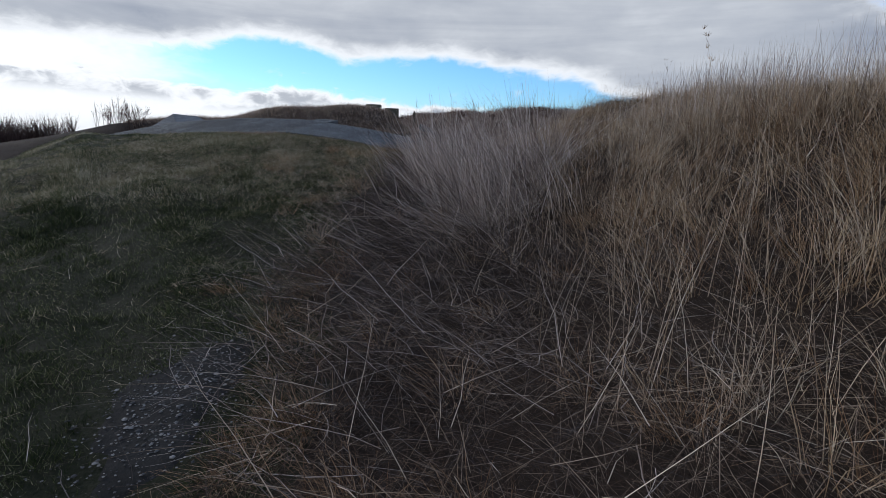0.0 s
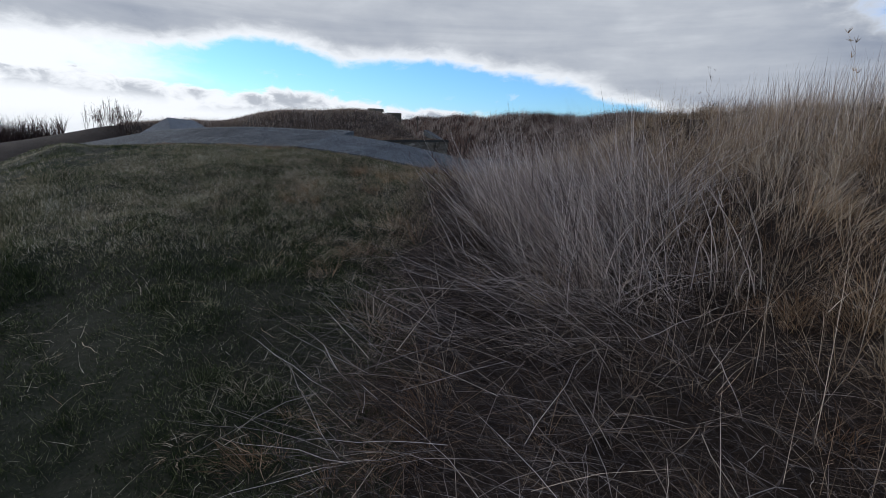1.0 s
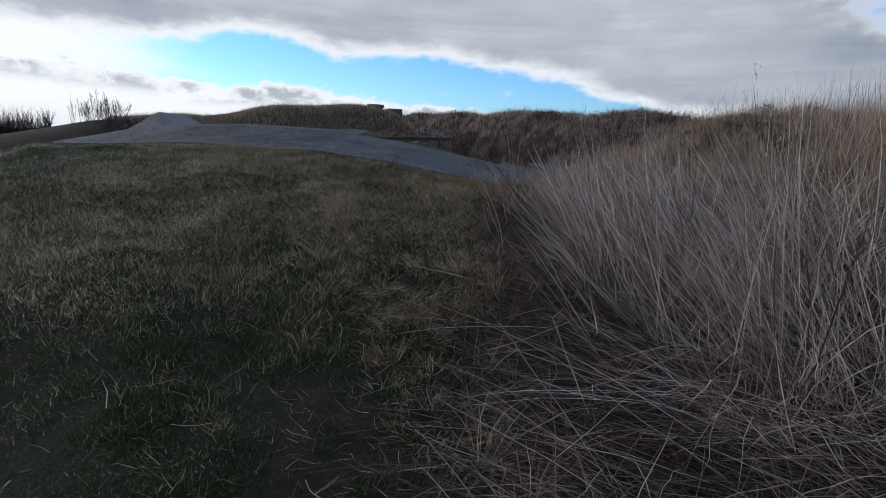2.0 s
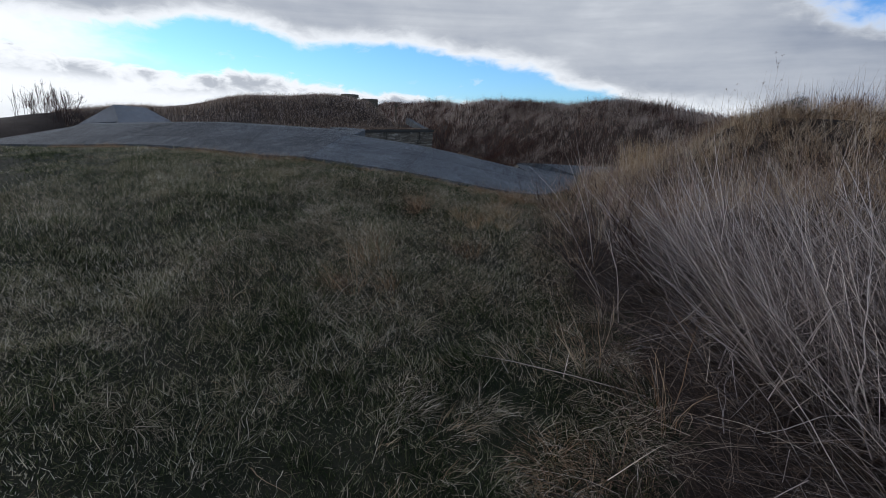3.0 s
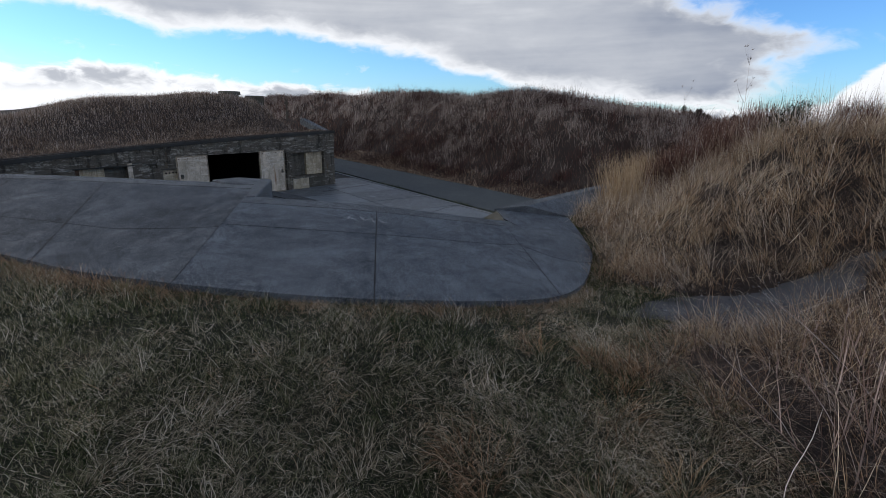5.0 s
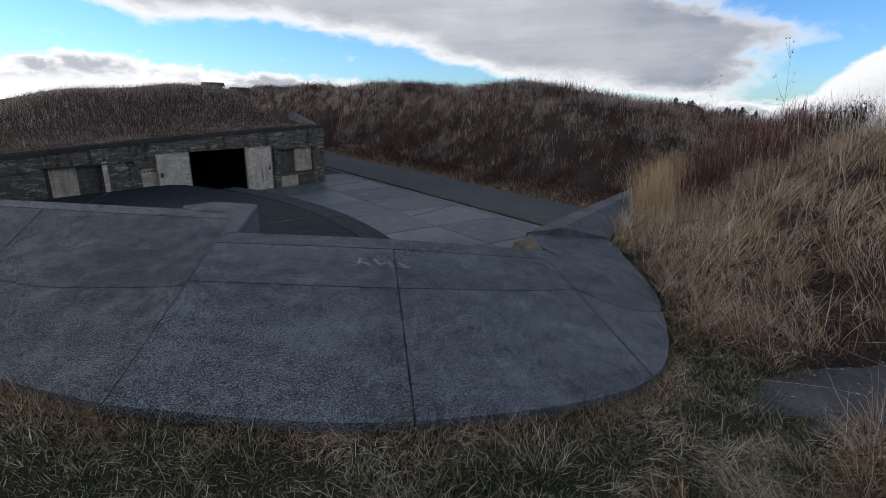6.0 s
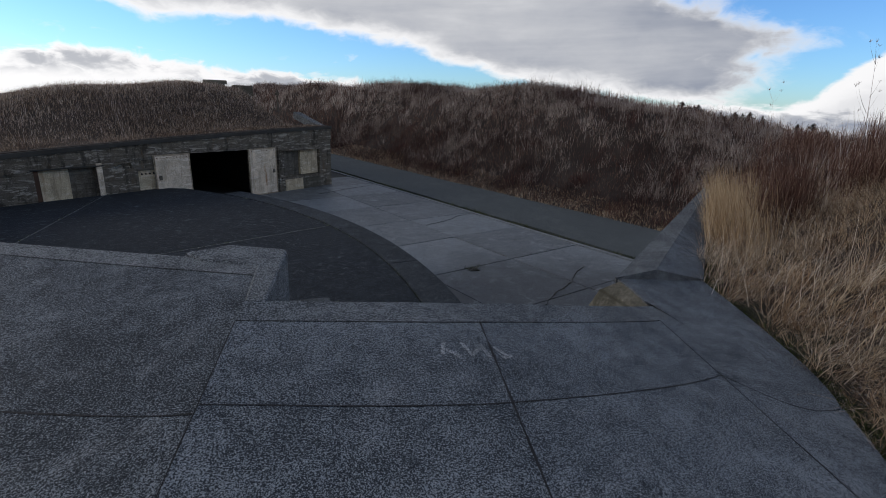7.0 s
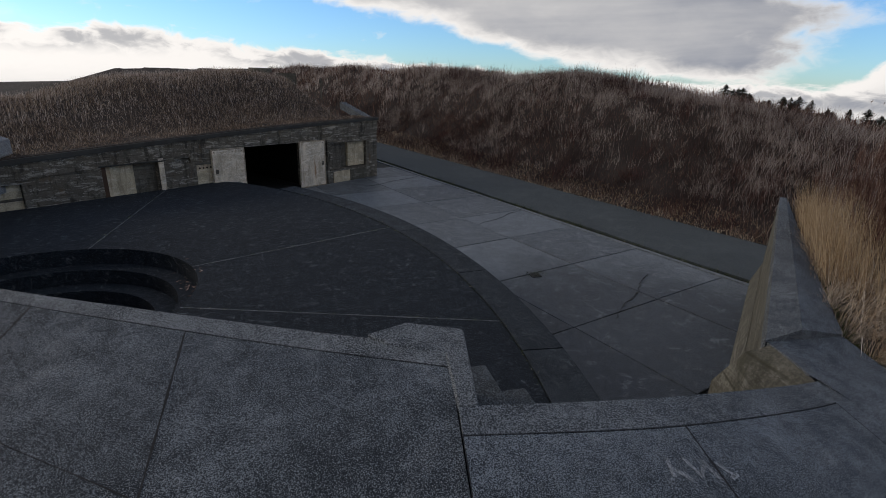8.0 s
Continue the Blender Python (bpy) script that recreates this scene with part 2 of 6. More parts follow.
def weathered(name, base, pale, dark, warm, boards=0.22, pale_amount=0.7, dark_amount=0.8, warm_amount=0.5, rough=0.9, size=1.0):
    """Cast concrete or painted steel with board marks, peeling pale skin, runs of dirt and rust."""
    m = bpy.data.materials.new(name)
    m.use_nodes = True
    g = Nodes(m.node_tree)
    pos = g.add("ShaderNodeNewGeometry").outputs["Position"]
    z = g.add("ShaderNodeSeparateXYZ", {0: pos}).outputs[2]
    tall = g.add("ShaderNodeMapping", {0: pos, 3: (1.0, 1.0, 0.22)}).outputs[0]
    level = g.add("ShaderNodeMapping", {0: pos, 3: (0.55, 0.55, 2.6)}).outputs[0]
    grain = g.noise(pos, 26.0 * size, 6.0, 0.7)
    cloud = g.noise(pos, 1.7 * size, 8.0, 0.68, 0.5)
    col = g.mix(g.smooth(g.math("ADD", g.math("MULTIPLY", grain, 0.5), g.math("MULTIPLY", cloud, 0.5)), 0.36, 0.64), tuple(c * 0.55 for c in base) + (1,), tuple(c * 1.35 for c in base) + (1,))
    skin = g.smooth(g.math("ADD", g.noise(level, 2.3 * size, 9.0, 0.72, 0.8), g.math("MULTIPLY", g.math("SUBTRACT", grain, 0.5), 0.25)), 0.52, 0.60)
    col = g.mix(g.math("MULTIPLY", skin, pale_amount), col, (*pale, 1))
    runs = g.smooth(g.math("ADD", g.noise(tall, 2.8 * size, 8.0, 0.7, 0.3), g.math("MULTIPLY", g.math("SUBTRACT", cloud, 0.5), 0.5)), 0.50, 0.66)
    col = g.mix(g.math("MULTIPLY", runs, dark_amount), col, (*dark, 1))
    rust = g.smooth(g.noise(tall, 1.9 * size, 6.0, 0.65, 0.2), 0.60, 0.72)
    col = g.mix(g.math("MULTIPLY", rust, warm_amount), col, (*warm, 1))
    if boards:
        line = g.smooth(g.math("ABSOLUTE", g.math("SUBTRACT", g.math("FRACT", g.math("MULTIPLY", z, 1 / boards)), 0.5)), 0.44, 0.49)
        line = g.math("MULTIPLY", line, g.smooth(cloud, 0.40, 0.6, 0.15, 0.8))
        col = g.mix(line, col, (*dark, 1))
        height = g.math("SUBTRACT", g.math("ADD", grain, skin), line)
    else:
        height = g.math("ADD", grain, skin)
    bs = g.add("ShaderNodeBsdfPrincipled", {"Base Color": col, "Roughness": rough})
    bs.inputs["Specular IOR Level"].default_value = 0.3
    g.tree.links.new(g.add("ShaderNodeBump", {"Strength": 0.5, "Distance": 0.012, "Height": height}).outputs[0], bs.inputs["Normal"])
    g.add("ShaderNodeOutputMaterial", {0: bs.outputs[0]})
    return m


M_APRON = pebbled("pebbled_concrete", (0.022, 0.027, 0.033), (0.228, 0.252, 0.272), (0.40, 0.415, 0.425), dusty=0.42, size=185.0, cover=(0.46, 0.575), spec=0.12)
# Toned-down copy of M_APRON, for left slabs that come out too bright.
M_APRON_DARKER = pebbled("darker_pebbled_concrete", (0.018, 0.022, 0.027), (0.205, 0.228, 0.248), (0.36, 0.375, 0.385), dusty=0.38, size=185.0, cover=(0.475, 0.595), spec=0.12)
# The apron's concrete, lightened in colour to make up for poorly lit steep faces.
M_HIP_LIT = pebbled("lightened_hip_concrete", (0.12, 0.125, 0.13), (0.34, 0.35, 0.355), (0.46, 0.465, 0.47))
M_RIM = pebbled("rim_concrete", (0.030, 0.035, 0.039), (0.225, 0.24, 0.25), (0.40, 0.405, 0.41), size=140.0, cover=(0.46, 0.58), spec=0.12)
M_WALL = weathered("stained_wall_concrete", (0.115, 0.102, 0.08), (0.36, 0.335, 0.285), (0.022, 0.019, 0.014), (0.13, 0.078, 0.036), pale_amount=0.8, dark_amount=0.85, size=1.4)
M_COPING = surface("dark_coping", [(0.25, (0.018, 0.018, 0.017)), (0.6, (0.05, 0.05, 0.045)), (0.8, (0.11, 0.11, 0.095))], 1.2, 30, 0.9, 0.5, 25)
M_PLAT = pebbled("dark_platform_concrete", (0.005, 0.007, 0.010), (0.036, 0.046, 0.057), (0.20, 0.23, 0.25), rough=0.85, spec=0.15, size=85.0, cover=(0.46, 0.62), broad=3.4, dusty=0.65, dots=0.8)
M_PAVE = pebbled("pale_pavement_concrete", (0.020, 0.026, 0.031), (0.145, 0.165, 0.178), (0.36, 0.38, 0.39), rough=0.55, spec=0.5, size=62.0, cover=(0.44, 0.56), broad=1.3, dusty=0.8, obj=1.6, dots=0.3, damp=(2.6, 18.4, -2.0, 4.8))
M_KERB = pebbled("kerb_concrete", (0.009, 0.012, 0.015), (0.075, 0.088, 0.10), (0.24, 0.26, 0.27), rough=0.85, spec=0.15, size=85.0, cover=(0.46, 0.62), broad=2.4, dusty=0.6, dots=0.6)
M_ROAD = pebbled("worn_asphalt", (0.035, 0.042, 0.044), (0.10, 0.115, 0.115), (0.19, 0.205, 0.20), rough=0.8, size=60.0, cover=(0.42, 0.66), broad=0.35, dusty=0.35, dots=0.2)
M_FLANK = weathered("mossy_flank_concrete", (0.10, 0.094, 0.074), (0.18, 0.17, 0.14), (0.036, 0.034, 0.022), (0.06, 0.062, 0.03), boards=0.30, dark_amount=0.75, warm_amount=0.6)
M_PANEL = weathered("whitewashed_steel", (0.58, 0.50, 0.385), (0.76, 0.69, 0.575), (0.17, 0.13, 0.08), (0.25, 0.12, 0.045), boards=0, dark_amount=0.55, warm_amount=0.8, rough=0.75, size=1.3)
M_BEIGE = weathered("beige_board", (0.46, 0.39, 0.27), (0.63, 0.555, 0.42), (0.13, 0.10, 0.06), (0.23, 0.13, 0.055), boards=0, dark_amount=0.55, warm_amount=0.65, rough=0.8, size=1.3)
M_GREYB = weathered("grey_board", (0.11, 0.10, 0.08), (0.18, 0.165, 0.135), (0.03, 0.026, 0.02), (0.08, 0.055, 0.03), boards=0.18, dark_amount=0.6)
# Near-black albedo paints in the darkness of the room and vent holes.
M_OPENING_SHADE = surface("opening_shade", [(0.3, (0.003, 0.003, 0.003)), (0.7, (0.006, 0.006, 0.006))], 1.0, 10, 0.95, 0)
# Soil kept near black: shade between the blades is partly in its colour.
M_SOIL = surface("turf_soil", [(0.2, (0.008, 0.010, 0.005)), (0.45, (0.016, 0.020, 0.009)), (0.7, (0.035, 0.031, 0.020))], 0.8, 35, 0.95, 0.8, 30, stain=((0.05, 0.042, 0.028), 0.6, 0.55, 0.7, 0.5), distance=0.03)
M_DIRT = surface("path_dirt", [(0.25, (0.007, 0.008, 0.008)), (0.5, (0.018, 0.019, 0.020)), (0.8, (0.045, 0.045, 0.047))], 3.0, 60, 0.95, 0.8, 50)
M_MUD = surface("path_mud", [(0.25, (0.03, 0.032, 0.035)), (0.5, (0.07, 0.072, 0.076)), (0.8, (0.15, 0.15, 0.152))], 3.0, 60, 0.8, 0.8, 50)
M_STONE = surface("gravel_stone", [(0.2, (0.06, 0.063, 0.07)), (0.5, (0.14, 0.145, 0.155)), (0.8, (0.33, 0.33, 0.33))], 9.0, 80, 0.85, 0.3, 60, island=0.9)
M_LAWN = blade_mat("lawn_grass", [(0.0, (0.006, 0.013, 0.003)), (0.32, (0.019, 0.034, 0.008)), (0.60, (0.055, 0.074, 0.024)), (0.85, (0.19, 0.20, 0.105)), (1.0, (0.48, 0.45, 0.34))], patch=2.2)
M_DRY = blade_mat("dry_grass", [(0.0, (0.07, 0.038, 0.02)), (0.3, (0.43, 0.30, 0.185)), (0.6, (0.68, 0.53, 0.355)), (0.85, (0.76, 0.64, 0.48)), (1.0, (0.84, 0.76, 0.63))], through=0.2)
M_STALK = blade_mat("grey_stalks", [(0.0, (0.07, 0.055, 0.052)), (0.35, (0.39, 0.32, 0.285)), (0.7, (0.76, 0.675, 0.625)), (1.0, (0.88, 0.81, 0.76))], through=0.25)
M_BROWN = blade_mat("brown_scrub", [(0.0, (0.036, 0.016, 0.012)), (0.35, (0.098, 0.047, 0.035)), (0.65, (0.19, 0.105, 0.078)), (0.9, (0.32, 0.225, 0.17)), (1.0, (0.46, 0.36, 0.285))], patch=0.3)
M_PALE = blade_mat("pale_reed", [(0.0, (0.20, 0.155, 0.135)), (0.5, (0.44, 0.37, 0.325)), (1.0, (0.68, 0.61, 0.55))], through=0.45)
M_TWIG = blade_mat("dark_twigs", [(0.0, (0.028, 0.015, 0.013)), (0.6, (0.065, 0.038, 0.032)), (1.0, (0.13, 0.085, 0.07))], through=0.0)
M_EVER = blade_mat("evergreen_leaf", [(0.0, (0.008, 0.012, 0.006)), (0.6, (0.02, 0.03, 0.014)), (1.0, (0.05, 0.06, 0.03))])
M_RUST = surface("rust", [(0.2, (0.03, 0.016, 0.01)), (0.8, (0.09, 0.05, 0.03))], 5, 50, 0.8, 0.3)
M_MAT = blade_mat("bleached_mat", [(0.0, (0.055, 0.045, 0.024)), (0.35, (0.28, 0.235, 0.16)), (0.65, (0.54, 0.465, 0.35)), (1.0, (0.86, 0.78, 0.65))], patch=1.1)
# Litter tones lowered too, painting some of the shade deep in the grass.
M_LITTER = blade_mat("grass_litter", [(0.0, (0.012, 0.007, 0.005)), (0.4, (0.055, 0.034, 0.023)), (0.75, (0.15, 0.105, 0.075)), (1.0, (0.36, 0.29, 0.23))], through=0.1)
M_SEDGE = blade_mat("rusty_grass", [(0.0, (0.10, 0.052, 0.026)), (0.35, (0.27, 0.16, 0.088)), (0.7, (0.47, 0.32, 0.195)), (1.0, (0.66, 0.51, 0.36))], through=0.15)
M_GOLD = blade_mat("golden_reed", [(0.0, (0.24, 0.155, 0.085)), (0.5, (0.50, 0.365, 0.22)), (1.0, (0.70, 0.56, 0.38))], patch=1.5)
M_TURF = blade_mat("brown_turf", [(0.0, (0.035, 0.022, 0.016)), (0.35, (0.115, 0.078, 0.055)), (0.65, (0.27, 0.20, 0.145)), (1.0, (0.52, 0.43, 0.33))], patch=0.9)
M_MOSS = blade_mat("moss", [(0.0, (0.03, 0.045, 0.008)), (0.5, (0.07, 0.10, 0.018)), (1.0, (0.15, 0.18, 0.05))])
M_STRAW = blade_mat("straw_stems", [(0.0, (0.20, 0.145, 0.10)), (0.4, (0.44, 0.345, 0.255)), (0.75, (0.66, 0.56, 0.45)), (1.0, (0.82, 0.74, 0.63))], through=0.1)
M_GREYLIT = blade_mat("grey_litter", [(0.0, (0.022, 0.018, 0.018)), (0.4, (0.09, 0.075, 0.07)), (0.75, (0.22, 0.19, 0.178)), (1.0, (0.56, 0.51, 0.48))], through=0.05)
M_CANE = blade_mat("brown_canes", [(0.0, (0.06, 0.036, 0.028)), (0.5, (0.19, 0.125, 0.095)), (1.0, (0.42, 0.31, 0.25))], through=0.05)
M_SHRUB = blade_mat("pinkish_twigs", [(0.0, (0.16, 0.105, 0.085)), (0.5, (0.34, 0.25, 0.21)), (1.0, (0.60, 0.50, 0.44))], through=0.05)
M_LAWN_PALE = blade_mat("olive_grass", [(0.0, (0.026, 0.034, 0.012)), (0.30, (0.14, 0.14, 0.07)), (0.55, (0.33, 0.305, 0.20)), (0.78, (0.58, 0.53, 0.40)), (1.0, (0.85, 0.79, 0.66))], patch=1.4)
# Brown earth, darkened so its colour carries shade under grass and scrub.
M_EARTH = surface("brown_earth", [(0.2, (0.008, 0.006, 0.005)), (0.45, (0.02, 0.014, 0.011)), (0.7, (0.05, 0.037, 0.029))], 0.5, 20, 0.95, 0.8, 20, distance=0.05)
M_CHALK = pebbled("chalk_smear", (0.08, 0.085, 0.09), (0.32, 0.335, 0.345), (0.42, 0.43, 0.44), cover=(0.42, 0.57))

# ---- building helpers ----
def part(name, bm, material, parent=None, label="", smooth=False):
    me = bpy.data.meshes.new(name)
    bm.normal_update()
    bm.to_mesh(me)
    bm.free()
    me.materials.append(material)
    if smooth:
        me.shade_smooth()
    ob = new(name, me)
    ob.parent = parent
    return tagged(ob, label)


def thing(name, label, category, kind="", group=""):
    return tagged(new(name), label, category, group, kind)


def mesh_np(name, verts, tris=None, quads=None):
    """A mesh from numpy arrays."""
    me = bpy.data.meshes.new(name)
    loops, starts, base = [], [], 0
    for f, k in ((tris, 3), (quads, 4)):
        if f is not None and len(f):
            loops.append(np.asarray(f, np.int32).ravel())
            starts.append(base + k * np.arange(len(f), dtype=np.int32))
            base += k * len(f)
    loops, starts = np.concatenate(loops), np.concatenate(starts)
    me.vertices.add(len(verts))
    me.vertices.foreach_set("co", np.asarray(verts, np.float32).ravel())
    me.loops.add(len(loops))
    me.loops.foreach_set("vertex_index", loops)
    me.polygons.add(len(starts))
    me.polygons.foreach_set("loop_start", starts)
    me.update(calc_edges=True)
    me.validate()
    return me


def prism(points, z0, z1, bm=None, bevel=0.0):
    """An upright prism over a plan polygon; z0 and z1 are heights or functions of x, y."""
    bm = bm or bmesh.new()
    f0 = z0 if callable(z0) else (lambda x, y: z0)
    f1 = z1 if callable(z1) else (lambda x, y: z1)
    lo = [bm.verts.new((p[0], p[1], f0(p[0], p[1]))) for p in points]
    hi = [bm.verts.new((p[0], p[1], f1(p[0], p[1]))) for p in points]
    n = len(points)
    faces = [bm.faces.new(hi), bm.faces.new(lo[::-1])]
    for i in range(n):
        faces.append(bm.faces.new((lo[i], lo[(i + 1) % n], hi[(i + 1) % n], hi[i])))
    bmesh.ops.recalc_face_normals(bm, faces=faces)
    if bevel:
        bmesh.ops.bevel(bm, geom=[e for e in bm.edges], offset=bevel, segments=1, affect="EDGES")
    return bm


def block(x0, x1, y0, y1, z0, z1, bm=None, bevel=0.0, m=None):
    bm = bm or bmesh.new()
    mm = Matrix.Translation(((x0 + x1) / 2, (y0 + y1) / 2, (z0 + z1) / 2)) @ Matrix.Diagonal((abs(x1 - x0), abs(y1 - y0), abs(z1 - z0), 1))
    made = bmesh.ops.create_cube(bm, size=1.0, matrix=(m @ mm) if m else mm)
    if bevel:
        edges = {e for v in made["verts"] for e in v.link_edges}
        bmesh.ops.bevel(bm, geom=list(edges), offset=bevel, segments=2, affect="EDGES")
    return bm


def sheet(f, us, vs, z_under=None, bm=None):
    """A grid of f(u, v) points; with z_under a closed slab that goes down that far."""
    bm = bm or bmesh.new()
    top = [[bm.verts.new(f(u, v)) for v in vs] for u in us]
    faces = []
    for i in range(len(us) - 1):
        for j in range(len(vs) - 1):
            faces.append(bm.faces.new((top[i][j], top[i + 1][j], top[i + 1][j + 1], top[i][j + 1])))
    if z_under:
        ring = [top[i][0] for i in range(len(us))] + [top[-1][j] for j in range(1, len(vs))] + [top[i][-1] for i in range(len(us) - 2, -1, -1)] + [top[0][j] for j in range(len(vs) - 2, 0, -1)]
        low = [bm.verts.new((v.co.x, v.co.y, v.co.z - z_under)) for v in ring]
        for i in range(len(ring)):
            k = (i + 1) % len(ring)
            faces.append(bm.faces.new((ring[k], ring[i], low[i], low[k])))
        faces.append(bm.faces.new(low))
    bmesh.ops.recalc_face_normals(bm, faces=faces)
    return bm


def sstep(x, a, b):
    t = np.clip((x - a) / (b - a), 0, 1)
    return t * t * (3 - 2 * t)


# ---- plan of the battery ----
Z_PAVE, Z_PLAT = -2.0, -1.15
GUN = (-9.4, 20.9)                                    # middle of the gun pit
CREST_R, APRON_R = 8.9, 11.5
GUT0, GD, GN = (0.6, 43.5), (0.3203, -0.9473), (0.9473, 0.3203)   # gutter beside the road: start, way, normal
WALL0, WL, WN = (-0.4, 37.8), (-0.79, -0.613), (-0.613, 0.79)     # traverse wall: corner, way, backwards


def gut(s, n):
    return (GUT0[0] + GD[0] * s + GN[0] * n, GUT0[1] + GD[1] * s + GN[1] * n)


def wall_top(a):
    return 1.10 - 0.022 * a - 0.0016 * a * a


# apron stations, right of the steps and left of them: crest x, y, z and outer x, y, z
RIGHT = [
    (-0.08, 13.64, 1.02, 1.22, 13.88, 0.80), (-0.12, 13.34, 1.01, 0.80, 12.75, 0.77), (-0.17, 13.14, 1.00, 0.37, 11.90, 0.76),
    (-0.24, 13.04, 0.99, -0.62, 10.84, 0.83), (-1.86, 12.76, 1.29, -2.25, 10.48, 1.09), (-3.21, 12.74, 1.445, -3.53, 10.83, 1.19),
]
LEFT = [
    (-3.13, 13.28, 1.49, -3.53, 10.83, 1.19), (-4.15, 13.72, 1.50, -4.30, 11.45, 1.14), (-5.30, 14.28, 1.50, -5.20, 12.25, 1.12),
    (-6.40, 14.90, 1.47, -6.95, 13.60, 1.05), (-8.40, 16.30, 1.34, -9.60, 15.25, 0.84), (-10.60, 18.60, 1.20, -12.20, 17.10, 0.66),
    (-12.20, 21.30, 1.10, -14.20, 20.00, 0.56), (-13.30, 24.60, 1.08, -15.60, 24.20, 0.58),
]


def apron(stations, u, v):
    """Apron surface: u runs along the stations, v from the crest (0) to the outer edge (1)."""
    i = min(max(int(u), 0), len(stations) - 2)
    k = u - i
    p0, p1, p2, p3 = (stations[min(max(j, 0), len(stations) - 1)] for j in (i - 1, i, i + 1, i + 2))
    a = []
    for q0, q1, q2, q3 in zip(p0, p1, p2, p3):
        a.append(q1 + 0.5 * k * (q2 - q0 + k * (2 * q0 - 5 * q1 + 4 * q2 - q3 + k * (3 * (q1 - q2) + q3 - q0))))
    return (a[0] * (1 - v) + a[3] * v, a[1] * (1 - v) + a[4] * v, a[2] * (1 - v) + a[5] * v)


_ALL = [apron(RIGHT, k / 6, 1.0) for k in range(0, 31)] + [apron(LEFT, k / 6, 1.0) for k in range(1, 43)]
OUT_X, OUT_Y, OUT_Z = (np.array([p[i] for p in _ALL])[::-1] for i in range(3))
_ALL = [apron(RIGHT, k / 6, 0.45) for k in range(0, 31)] + [apron(LEFT, k / 6, 0.45) for k in range(1, 43)]
MID_X, MID_Y = np.array([p[0] for p in _ALL])[::-1], np.array([p[1] for p in _ALL])[::-1]


def flank_y(x):
    """Outer foot of the flank wall."""
    return 13.94 + 0.96 * (x - 1.25)


def ground(x, y):
    """Height of the ground sheet."""
    x, y = np.asarray(x, float), np.asarray(y, float)
    lawn = np.interp(y, [-60, -8, -4, 0, 2, 4, 6, 8, 10, 11, 16], [-4, -0.9, -0.4, 0.0, 0.08, 0.20, 0.50, 0.80, 0.95, 1.02, 1.02])
    lawn = lawn - 0.0075 * np.clip(-x - 5, 0, 12) ** 2 - 0.06 * np.clip(-x - 9, 0, 12) - 0.02 * np.clip(y - 16, 0, 60) * sstep(-x, 14, 22)
    lawn = lawn - 0.35 * np.clip(1.7 - 0.72 * x - 0.69 * y, 0, 4) * sstep(-x, 6.0, 9.0)
    # mound with tall dry grass
    x0 = -0.3 + 0.9 * sstep(y, 8.0, 10.5) + np.clip(y - 12.5, 0, 30) * 1.0
    rise = sstep(x, x0, x0 + 4.8 - 1.4 * sstep(y, 9, 12))
    high = 1.98 + 0.18 * np.sin(x * 0.7 + y * 0.45) * sstep(x, 1, 4)
    high = high - 0.09 * np.clip(y - 13.5, 0, 8) - 0.06 * np.clip(x - 7, 0, 30) - 0.03 * np.clip(2 - y, 0, 60)
    z = lawn + (high - lawn) * rise
    z = z - 0.27 * np.exp(-((x - 3.2) / 1.4) ** 2 - ((y - 9.3) / 3.0) ** 2)
    z = z - 0.28 * sstep(y, 8.8, 10.5) * sstep(x, -1.2, 0.3) * (1 - rise)
    z = z + 0.035 * np.sin(x * 2.3 + 1.1) * np.sin(y * 1.9) + 0.02 * np.sin(x * 5.1 + y * 3.3)
    # under the apron, and the sunk yard of the battery
    yo, zo = np.interp(x, OUT_X, OUT_Y), np.interp(x, OUT_X, OUT_Z)
    near = np.exp(-(np.clip(yo - y, 0, 50) / 1.3) ** 2) * (1 - sstep(x, 1.0, 1.3)) * sstep(x, -17, -15.4)
    z = z * (1 - near) + (zo - 0.05) * near
    near = np.exp(-(np.clip(flank_y(x) - y, 0, 50) / 1.2) ** 2) * sstep(x, 1.0, 1.3) * (1 - sstep(x, 9, 10.5))
    z = z * (1 - near) + (0.76 - 0.049 * (x - 1.25)) * near
    under = (y > yo + 0.4) & (x < 1.2) & (x > -15.4)
    z = np.where(under, z - 0.35, z)
    n = (x - GUT0[0]) * GN[0] + (y - GUT0[1]) * GN[1]
    yard = np.where(x > 0.6, y > 13.5 + 0.868 * (x - 0.03), (y > np.interp(x, MID_X, MID_Y)) & (x > -14.6))
    yard = yard & (n < 4.6)
    road = (n > -0.6) & (n < 4.6)
    a = (x - WALL0[0]) * WL[0] + (y - WALL0[1]) * WL[1]
    b = (x - WALL0[0]) * WN[0] + (y - WALL0[1]) * WN[1]
    # hill beyond the road
    top = np.interp(y, [0, 20, 29, 34, 40, 47, 55, 80, 200], [-0.2, 0.5, 1.45, 2.45, 3.1, 3.6, 3.85, 3.9, 4.2])
    top = top + 0.25 * np.sin(y * 0.31 + 0.4) + 0.15 * np.sin(x * 0.5 + y * 0.7)
    hill = -2.05 + (top + 2.05) * sstep(n, 4.0, 14.5)
    hill = hill - 0.12 * np.clip(n - 15, 0, 72) * sstep(n, 15, 19) - 0.07 * np.clip(n - 87, 0, 6000)
    # traverse mound behind the wall
    cap = 1.0 - 0.022 * np.clip(a, 0, 17) - 0.0016 * np.clip(a, 0, 17) ** 2
